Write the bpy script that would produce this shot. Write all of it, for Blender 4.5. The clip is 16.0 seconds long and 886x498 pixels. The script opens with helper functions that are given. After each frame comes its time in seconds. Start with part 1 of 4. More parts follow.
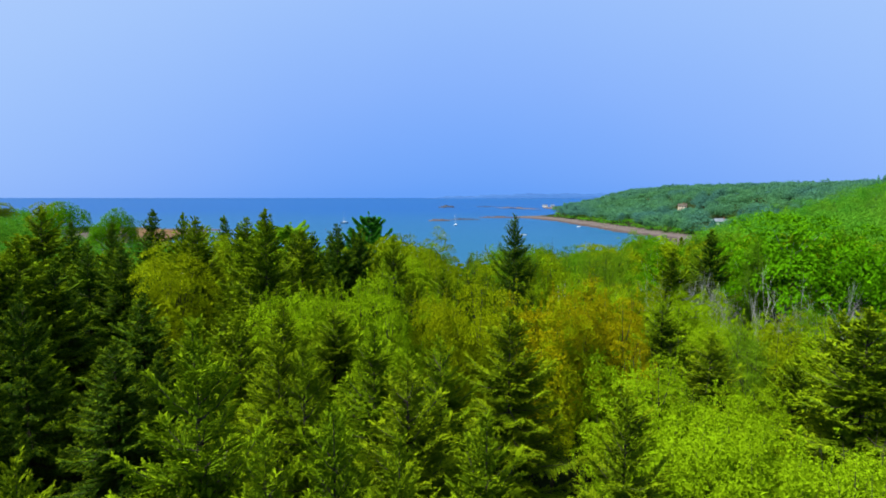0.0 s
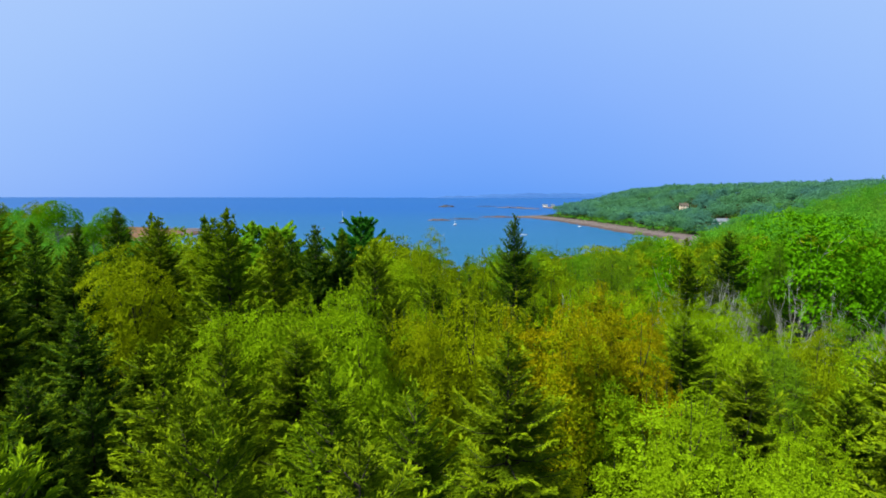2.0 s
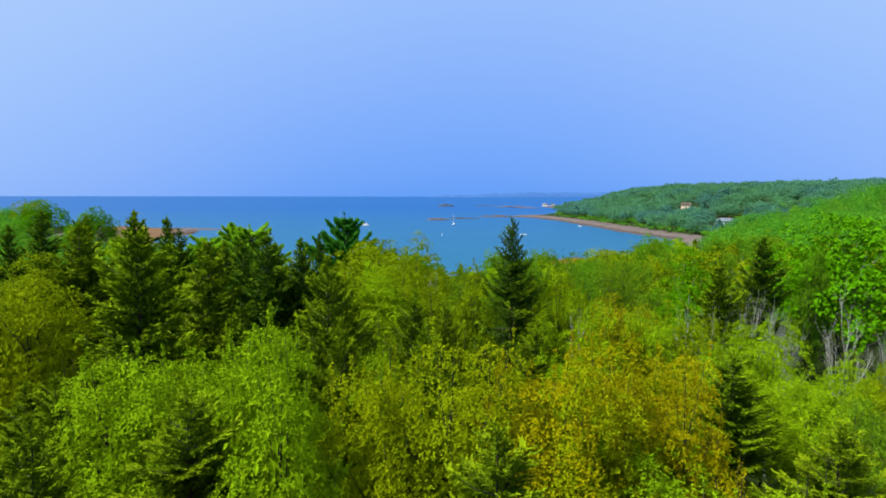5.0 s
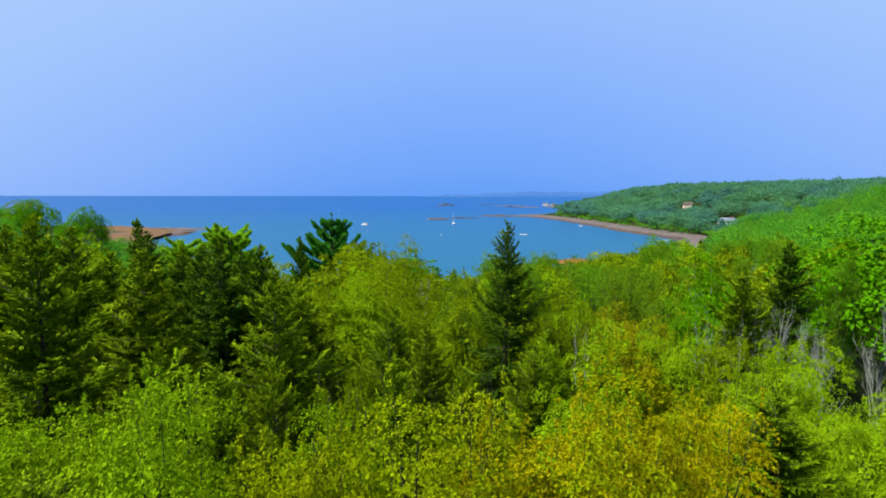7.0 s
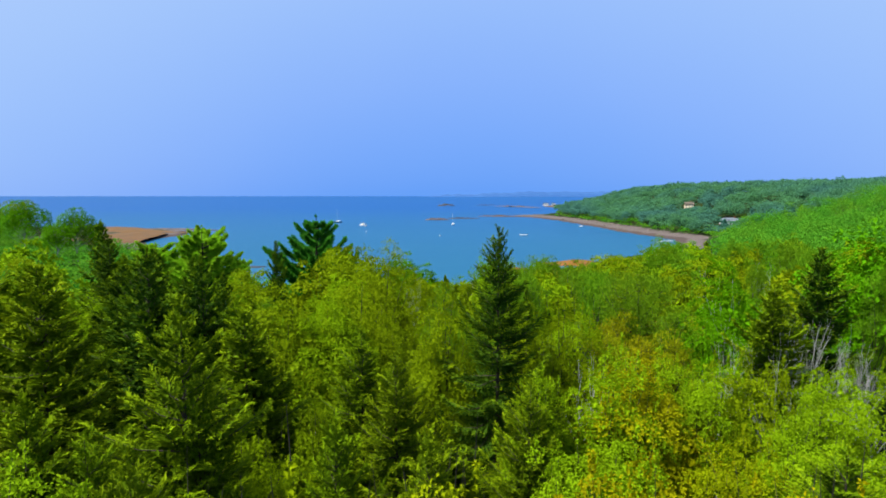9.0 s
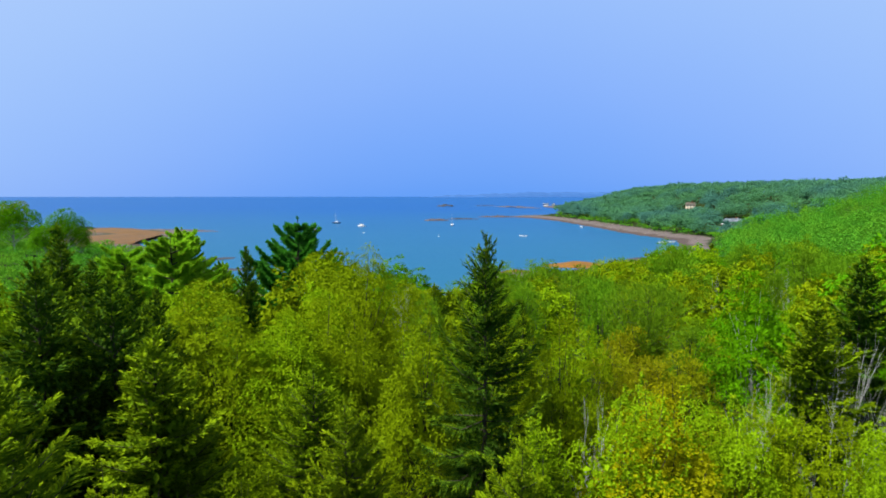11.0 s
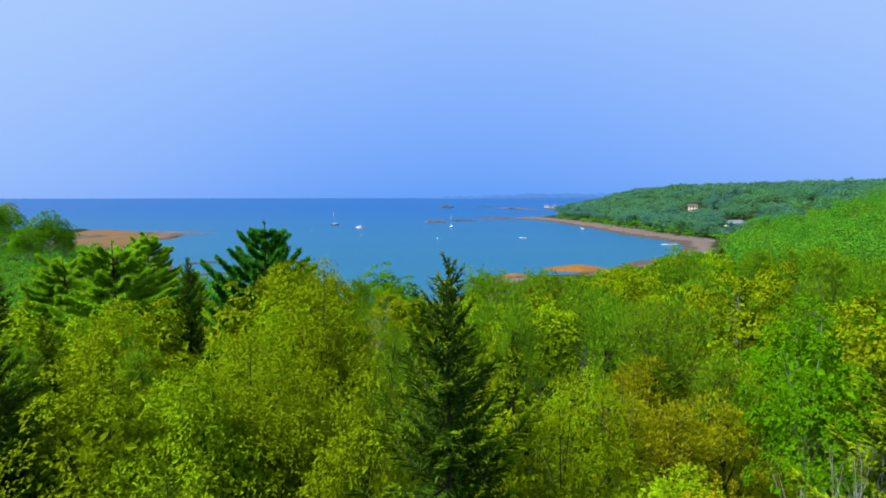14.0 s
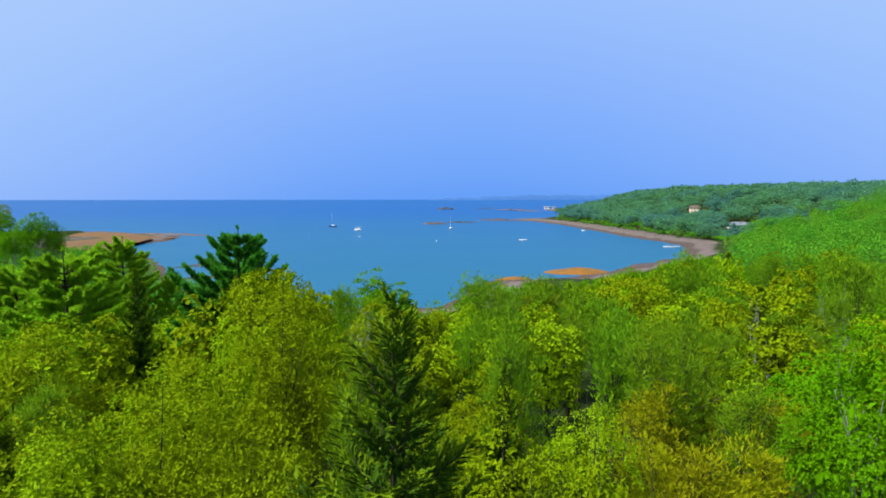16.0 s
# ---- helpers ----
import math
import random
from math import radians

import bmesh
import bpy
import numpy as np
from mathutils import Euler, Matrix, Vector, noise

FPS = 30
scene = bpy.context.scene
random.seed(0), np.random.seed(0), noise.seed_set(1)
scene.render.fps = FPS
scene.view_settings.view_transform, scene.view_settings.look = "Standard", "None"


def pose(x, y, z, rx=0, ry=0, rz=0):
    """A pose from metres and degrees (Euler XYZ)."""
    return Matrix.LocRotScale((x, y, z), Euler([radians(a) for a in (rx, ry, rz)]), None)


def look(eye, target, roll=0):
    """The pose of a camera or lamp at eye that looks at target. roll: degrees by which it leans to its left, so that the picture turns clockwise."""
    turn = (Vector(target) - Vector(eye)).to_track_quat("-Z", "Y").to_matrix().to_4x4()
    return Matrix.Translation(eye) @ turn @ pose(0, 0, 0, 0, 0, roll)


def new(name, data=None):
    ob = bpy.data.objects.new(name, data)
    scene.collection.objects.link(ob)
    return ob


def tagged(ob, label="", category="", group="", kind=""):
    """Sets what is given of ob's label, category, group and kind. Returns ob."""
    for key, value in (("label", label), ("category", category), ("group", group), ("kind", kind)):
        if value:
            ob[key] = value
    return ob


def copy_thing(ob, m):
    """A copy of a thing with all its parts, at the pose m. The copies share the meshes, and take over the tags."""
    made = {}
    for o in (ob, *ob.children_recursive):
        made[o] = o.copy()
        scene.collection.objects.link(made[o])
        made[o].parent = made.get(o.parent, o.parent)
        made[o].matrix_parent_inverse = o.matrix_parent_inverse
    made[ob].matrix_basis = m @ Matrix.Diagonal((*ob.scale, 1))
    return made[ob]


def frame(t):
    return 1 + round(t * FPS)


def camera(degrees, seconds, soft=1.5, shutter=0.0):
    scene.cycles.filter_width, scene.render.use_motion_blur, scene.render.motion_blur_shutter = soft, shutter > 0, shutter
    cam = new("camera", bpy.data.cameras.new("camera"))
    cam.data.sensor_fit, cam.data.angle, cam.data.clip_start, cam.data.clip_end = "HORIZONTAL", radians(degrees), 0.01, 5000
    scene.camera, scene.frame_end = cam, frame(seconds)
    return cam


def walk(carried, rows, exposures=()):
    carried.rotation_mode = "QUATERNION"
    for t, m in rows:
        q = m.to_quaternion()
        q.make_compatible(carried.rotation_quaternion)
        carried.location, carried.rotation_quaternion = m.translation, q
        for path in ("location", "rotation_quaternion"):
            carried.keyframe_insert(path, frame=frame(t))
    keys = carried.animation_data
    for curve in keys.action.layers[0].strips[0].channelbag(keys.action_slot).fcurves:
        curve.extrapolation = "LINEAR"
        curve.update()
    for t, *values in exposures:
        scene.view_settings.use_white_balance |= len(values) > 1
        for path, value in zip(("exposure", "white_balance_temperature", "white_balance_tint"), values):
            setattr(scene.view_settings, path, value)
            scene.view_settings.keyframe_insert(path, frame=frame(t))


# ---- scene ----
cam = camera(77.3, 16.0, soft=1.75)
METRES, EYE, TILT, LEAN, TURN = 40.0, 33.0, -5.65, 0.0, 0.0
ROWS = [
    (0.0, 0.0, 0.0, 0.0, -0.0, 0.0, -0.0),
    (0.5, 0.004, 0.0293, 0.0025, 0.02, -0.03, -0.0),
    (1.0, 0.0081, 0.0592, 0.0049, 0.02, -0.03, 0.02),
    (1.5, 0.0121, 0.09, 0.0072, 0.01, -0.05, -0.0),
    (2.0, 0.0162, 0.1216, 0.0091, 0.01, -0.04, -0.04),
    (2.5, 0.02, 0.1531, 0.0121, 0.02, -0.07, -0.04),
    (3.0, 0.0244, 0.1855, 0.0149, 0.03, -0.07, -0.0),
    (3.5, 0.0288, 0.2179, 0.018, -0.01, -0.08, -0.03),
    (4.0, 0.0337, 0.2503, 0.0212, -0.02, -0.08, -0.06),
    (6.5, 0.0605, 0.4015, 0.0372, 0.02, -0.23, -0.05),
    (7.0, 0.0666, 0.432, 0.0396, 0.04, -0.19, -0.05),
    (7.5, 0.0727, 0.4626, 0.0423, 0.07, -0.17, -0.07),
    (8.0, 0.0792, 0.493, 0.045, 0.07, -0.15, -0.02),
    (8.5, 0.0854, 0.5235, 0.0482, 0.07, -0.17, 0.0),
    (9.0, 0.0914, 0.5537, 0.0512, 0.07, -0.18, 0.0),
    (11.5, 0.1228, 0.7077, 0.065, 0.09, -0.11, 0.03),
    (12.0, 0.1293, 0.7382, 0.0681, 0.1, -0.1, 0.04),
    (12.5, 0.1355, 0.7687, 0.071, 0.11, -0.08, 0.06),
    (13.0, 0.1421, 0.7987, 0.0741, 0.15, -0.02, 0.06),
    (13.5, 0.1482, 0.8289, 0.0774, 0.15, -0.01, 0.06),
    (14.0, 0.1547, 0.8588, 0.0806, 0.15, 0.02, 0.05),
    (14.5, 0.161, 0.8891, 0.0837, 0.16, 0.08, 0.06),
    (15.0, 0.1671, 0.9193, 0.0869, 0.16, 0.11, 0.07),
    (15.5, 0.173, 0.9494, 0.09, 0.17, 0.13, 0.08),
    (16.0, 0.179, 0.9789, 0.0931, 0.18, 0.17, 0.05),
]
walk(cam, [(t, pose(0, 0, EYE, TILT, LEAN, TURN) @ pose(METRES * x, METRES * y, METRES * z, 90 + pitch, roll, yaw)) for t, x, y, z, yaw, pitch, roll in ROWS])


# ---- world, sun, exposure ----
SUN_UP, SUN_ROUND = radians(56), radians(250)
world = bpy.data.worlds.new("hazy_sky")
scene.world = world
world.use_nodes = True
wn, wl = world.node_tree.nodes, world.node_tree.links
wn.clear()
w_out, w_bg = wn.new("ShaderNodeOutputWorld"), wn.new("ShaderNodeBackground")
w_sky = wn.new("ShaderNodeTexSky")
w_sky.sky_type, w_sky.sun_disc = "NISHITA", False
w_sky.sun_elevation, w_sky.sun_rotation = SUN_UP, SUN_ROUND
w_dim = wn.new("ShaderNodeVectorMath")
w_dim.operation = "SCALE"
w_dim.inputs["Scale"].default_value = 0.10
w_co, w_sep, w_ramp = wn.new("ShaderNodeTexCoord"), wn.new("ShaderNodeSeparateXYZ"), wn.new("ShaderNodeValToRGB")
w_ramp.color_ramp.elements[0].position, w_ramp.color_ramp.elements[0].color = 0.0, (0.130, 0.356, 0.96, 1)
w_ramp.color_ramp.elements[1].position, w_ramp.color_ramp.elements[1].color = 1.0, (0.62, 0.76, 1.0, 1)
for at, col in ((0.094, (0.190, 0.405, 0.98, 1)), (0.188, (0.250, 0.456, 0.99, 1)), (0.281, (0.300, 0.505, 0.99, 1)), (0.406, (0.370, 0.570, 0.99, 1)), (0.60, (0.46, 0.64, 0.99, 1))):
    e = w_ramp.color_ramp.elements.new(at)
    e.color = col
w_noise = wn.new("ShaderNodeTexNoise")
w_noise.inputs["Scale"].default_value, w_noise.inputs["Detail"].default_value = 2.2, 3.0
w_add, w_mix = wn.new("ShaderNodeMath"), wn.new("ShaderNodeMix")
w_add.operation = "MULTIPLY_ADD"
w_add.inputs[1].default_value, w_add.inputs[2].default_value = 0.05, -0.025
w_sum = wn.new("ShaderNodeMath")
w_mix.data_type = "RGBA"
w_mix.inputs["Factor"].default_value = 0.96
wl.new(w_co.outputs["Generated"], w_sep.inputs[0])
wl.new(w_co.outputs["Generated"], w_noise.inputs["Vector"])
wl.new(w_noise.outputs["Fac"], w_add.inputs[0])
wl.new(w_sep.outputs["Z"], w_sum.inputs[0])
wl.new(w_add.outputs[0], w_sum.inputs[1])
w_off, w_square, w_side, w_all = (wn.new("ShaderNodeMath") for _ in range(4))
w_off.inputs[1].default_value = -0.06
w_square.operation, w_side.operation, w_all.operation = "MULTIPLY", "MULTIPLY", "MULTIPLY_ADD"
w_side.inputs[1].default_value = 0.52
w_all.inputs[1].default_value = 0.98
wl.new(w_sep.outputs["X"], w_off.inputs[0])
wl.new(w_off.outputs[0], w_square.inputs[0])
wl.new(w_off.outputs[0], w_square.inputs[1])
wl.new(w_square.outputs[0], w_side.inputs[0])
wl.new(w_sum.outputs[0], w_all.inputs[0])
wl.new(w_side.outputs[0], w_all.inputs[2])
wl.new(w_all.outputs[0], w_ramp.inputs[0])
wl.new(w_sky.outputs[0], w_dim.inputs[0])
wl.new(w_dim.outputs[0], w_mix.inputs["A"])
wl.new(w_ramp.outputs[0], w_mix.inputs["B"])
wl.new(w_mix.outputs["Result"], w_bg.inputs["Color"])
w_bg.inputs["Strength"].default_value = 0.47
wl.new(w_bg.outputs[0], w_out.inputs[0])

sun = new("sun", bpy.data.lights.new("sun", "SUN"))
sun.data.energy, sun.data.angle, sun.data.color = 5.0, radians(20), (1.0, 0.95, 0.78)
toward = Vector((math.sin(SUN_ROUND) * math.cos(SUN_UP), math.cos(SUN_ROUND) * math.cos(SUN_UP), math.sin(SUN_UP)))
sun.matrix_world = look(toward * 200, (0, 0, 0))
scene.view_settings.exposure = 1.1


# ---- materials ----
def material(name):
    mat = bpy.data.materials.new(name)
    mat.use_nodes = True
    mat.node_tree.nodes.clear()
    return mat, mat.node_tree.nodes, mat.node_tree.links


def blend(nodes, links, fac, a, b, kind="MIX"):
    m = nodes.new("ShaderNodeMix")
    m.data_type, m.blend_type = "RGBA", kind
    for socket, value in ((m.inputs["Factor"], fac), (m.inputs["A"], a), (m.inputs["B"], b)):
        if isinstance(value, (float, int)):
            socket.default_value = value
        elif isinstance(value, tuple):
            socket.default_value = (*value, 1)
        else:
            links.new(value, socket)
    return m.outputs["Result"]


def noise_tex(nodes, links, scale, detail=3.0, vector=None):
    n = nodes.new("ShaderNodeTexNoise")
    n.inputs["Scale"].default_value, n.inputs["Detail"].default_value = scale, detail
    if vector is not None:
        links.new(vector, n.inputs["Vector"])
    return n.outputs["Fac"]


def ranged(nodes, links, value, a, b, c=0.0, d=1.0):
    r = nodes.new("ShaderNodeMapRange")
    links.new(value, r.inputs["Value"])
    for key, v in (("From Min", a), ("From Max", b), ("To Min", c), ("To Max", d)):
        r.inputs[key].default_value = v
    return r.outputs["Result"]


def foliage(name, dark, light, other, through_light=0.25, stands=0.0):
    """Leaves: each leaf between two colours, each tree leaning to a third, patches across the crown."""
    mat, n, l = material(name)
    geo, info = n.new("ShaderNodeNewGeometry"), n.new("ShaderNodeObjectInfo")
    calm = ranged(n, l, geo.outputs["Random Per Island"], 0.0, 1.0, 0.2, 0.8)
    leaf = blend(n, l, calm, dark, light)
    if stands:
        tree = ranged(n, l, noise_tex(n, l, stands, 2.0, geo.outputs["Position"]), 0.38, 0.64, 0.0, 1.0)
    else:
        tree = ranged(n, l, info.outputs["Random"], 0.0, 1.0, 0.0, 0.75)
    leaf = blend(n, l, tree, leaf, blend(n, l, geo.outputs["Random Per Island"], tuple(c * 0.8 for c in other), tuple(c * 1.15 for c in other)))
    patch = ranged(n, l, noise_tex(n, l, 0.55, 2.0, geo.outputs["Position"]), 0.3, 0.7, 0.8, 1.15)
    vm = n.new("ShaderNodeVectorMath")
    vm.operation = "SCALE"
    l.new(leaf, vm.inputs[0])
    l.new(patch, vm.inputs["Scale"])
    p, tr, mix, out = n.new("ShaderNodeBsdfPrincipled"), n.new("ShaderNodeBsdfTranslucent"), n.new("ShaderNodeMixShader"), n.new("ShaderNodeOutputMaterial")
    p.inputs["Roughness"].default_value = 0.75
    p.inputs["Specular IOR Level"].default_value = 0.02
    l.new(vm.outputs[0], p.inputs["Base Color"])
    l.new(vm.outputs[0], tr.inputs["Color"])
    mix.inputs[0].default_value = through_light
    l.new(p.outputs[0], mix.inputs[1])
    l.new(tr.outputs[0], mix.inputs[2])
    l.new(mix.outputs[0], out.inputs[0])
    return mat


def rough(name, a, b, scale, roughness=0.85, relief=0.3, speckle=None):
    """A dull surface between two colours at two scales, with relief."""
    mat, n, l = material(name)
    co = n.new("ShaderNodeTexCoord").outputs["Object"]
    big, fine = noise_tex(n, l, scale, 4.0, co), noise_tex(n, l, scale * 9, 3.0, co)
    col = blend(n, l, ranged(n, l, big, 0.35, 0.65), a, b)
    col = blend(n, l, ranged(n, l, fine, 0.45, 0.75, 0.0, 0.5), col, speckle or tuple(c * 0.5 for c in a))
    p, out, bump = n.new("ShaderNodeBsdfPrincipled"), n.new("ShaderNodeOutputMaterial"), n.new("ShaderNodeBump")
    p.inputs["Roughness"].default_value = roughness
    p.inputs["Specular IOR Level"].default_value = 0.25
    bump.inputs["Strength"].default_value, bump.inputs["Distance"].default_value = relief, 0.05
    l.new(fine, bump.inputs["Height"])
    l.new(bump.outputs[0], p.inputs["Normal"])
    l.new(col, p.inputs["Base Color"])
    l.new(p.outputs[0], out.inputs[0])
    return mat


SPRUCE = foliage("spruce_needles", (0.050, 0.104, 0.0020), (0.088, 0.164, 0.0032), (0.080, 0.130, 0.0030), 0.08)
SPRUCE_TIP = foliage("spruce_new_growth", (0.114, 0.195, 0.0022), (0.170, 0.275, 0.0035), (0.156, 0.218, 0.0030), 0.14)
SPRUCE_DARK = foliage("dark_spruce_needles", (0.021, 0.062, 0.0050), (0.046, 0.106, 0.0066), (0.036, 0.080, 0.0052), 0.06)
SPRUCE_DARK_TIP = foliage("dark_spruce_tips", (0.066, 0.138, 0.0035), (0.112, 0.196, 0.0040), (0.100, 0.160, 0.0040), 0.12)
PINE = foliage("pine_needles", (0.030, 0.175, 0.014), (0.085, 0.310, 0.026), (0.058, 0.240, 0.020), 0.25)
PINE_PALE = foliage("pale_pine_needles", (0.165, 0.360, 0.0110), (0.280, 0.510, 0.0180), (0.225, 0.430, 0.0145), 0.26)
MAPLE = foliage("maple_leaves", (0.132, 0.244, 0.0018), (0.198, 0.335, 0.0046), (0.160, 0.275, 0.0032), 0.27)
OLIVE = foliage("olive_leaves", (0.108, 0.182, 0.0015), (0.160, 0.250, 0.0027), (0.152, 0.206, 0.0019), 0.25)
ORANGE = foliage("bronze_leaves", (0.182, 0.178, 0.0010), (0.278, 0.258, 0.0014), (0.200, 0.230, 0.0014), 0.27)
GOLD = foliage("golden_leaves", (0.142, 0.210, 0.0012), (0.225, 0.302, 0.0020), (0.192, 0.230, 0.0016), 0.27)
RUSSET = foliage("russet_leaves", (0.1747, 0.2233, 0.0032), (0.2497, 0.3037, 0.0056), (0.2330, 0.2322, 0.0048), 0.35)
BRIGHT = foliage("bright_green_leaves", (0.044, 0.165, 0.0010), (0.076, 0.240, 0.0016), (0.078, 0.210, 0.0012), 0.30)
BIRCH = foliage("young_birch_leaves", (0.084, 0.212, 0.0055), (0.122, 0.275, 0.0095), (0.120, 0.222, 0.0075), 0.40)
# Haze of the distance is put into these leaves as paler, bluer green.
FAR_HAZED = foliage("far_wood_leaves_hazed", (0.056, 0.178, 0.142), (0.078, 0.214, 0.160), (0.086, 0.244, 0.105), 0.5, 0.022)
MID = foliage("slope_wood_leaves", (0.043, 0.205, 0.013), (0.076, 0.280, 0.020), (0.100, 0.262, 0.015), 0.38, 0.05)
BARK = rough("grey_brown_bark", (0.020, 0.017, 0.012), (0.045, 0.038, 0.028), 3.0)
PALE_BARK = rough("pale_grey_bark", (0.220, 0.232, 0.225), (0.340, 0.352, 0.345), 3.0)


# ---- shapes ----
def mesh_of(name, verts, faces, mats, index=None, smooth=False):
    me = bpy.data.meshes.new(name)
    me.from_pydata(np.asarray(verts, dtype=float).tolist(), [], [list(map(int, f)) for f in faces])
    for m in mats:
        me.materials.append(m)
    if index is not None:
        me.polygons.foreach_set("material_index", np.asarray(index, dtype=np.int32))
    if smooth:
        me.polygons.foreach_set("use_smooth", np.ones(len(me.polygons), dtype=bool))
    me.update()
    return me


def part(name, me, parent, label=""):
    ob = new(name, me)
    ob.parent = parent
    return tagged(ob, label)


def unit(v):
    return v / np.maximum(np.linalg.norm(v, axis=-1, keepdims=True), 1e-9)


def cards(rng, base, way, length, width, face=None, loose=0.6):
    """Small folded leaf shapes: base points, directions, lengths, widths. face: where their upper sides look."""
    base, way = np.asarray(base), unit(np.asarray(way))
    k = len(base)
    up = rng.normal(size=(k, 3)) * loose + (np.array((0, 0, 1.0)) if face is None else face)
    side = unit(np.cross(way, up))
    nor = np.cross(side, way)
    length, width = np.broadcast_to(length, k)[:, None], np.broadcast_to(width, k)[:, None]
    mid = base + way * length * 0.45
    fold = nor * width * 0.22
    v = np.stack([base, mid + side * width * 0.5 + fold, base + way * length, mid - side * width * 0.5 + fold], 1).reshape(-1, 3)
    return v, np.arange(4 * k).reshape(-1, 4)


def tube(points, radii, sides=5):
    """A tapered limb through points."""
    points = np.asarray(points, dtype=float)
    v, f = [], []
    for i, p in enumerate(points):
        d = unit(points[min(i + 1, len(points) - 1)] - points[max(i - 1, 0)])
        a = unit(np.cross(d, (0.31, 0.95, 0.1)))
        b = np.cross(d, a)
        for j in range(sides):
            w = 2 * math.pi * j / sides
            v.append(p + radii[i] * (math.cos(w) * a + math.sin(w) * b))
        if i:
            for j in range(sides):
                k = (j + 1) % sides
                f.append(((i - 1) * sides + j, (i - 1) * sides + k, i * sides + k, i * sides + j))
    return np.array(v), f


def joined(pieces):
    vs, fs, at = [], [], 0
    for v, f in pieces:
        vs.append(v)
        fs.extend([tuple(i + at for i in q) for q in f])
        at += len(v)
    return np.concatenate(vs), fs


def tree_of(name, trunk, crown, crown_mats, index, bark, label, category, group):
    """An empty at the foot with its trunk and its crown."""
    root = tagged(new(name), label, category, group)
    part("trunk", mesh_of("trunk", *trunk, [bark], smooth=True), root)
    if crown is not None:
        part("crown", mesh_of("crown", *crown, crown_mats, index), root)
    return root


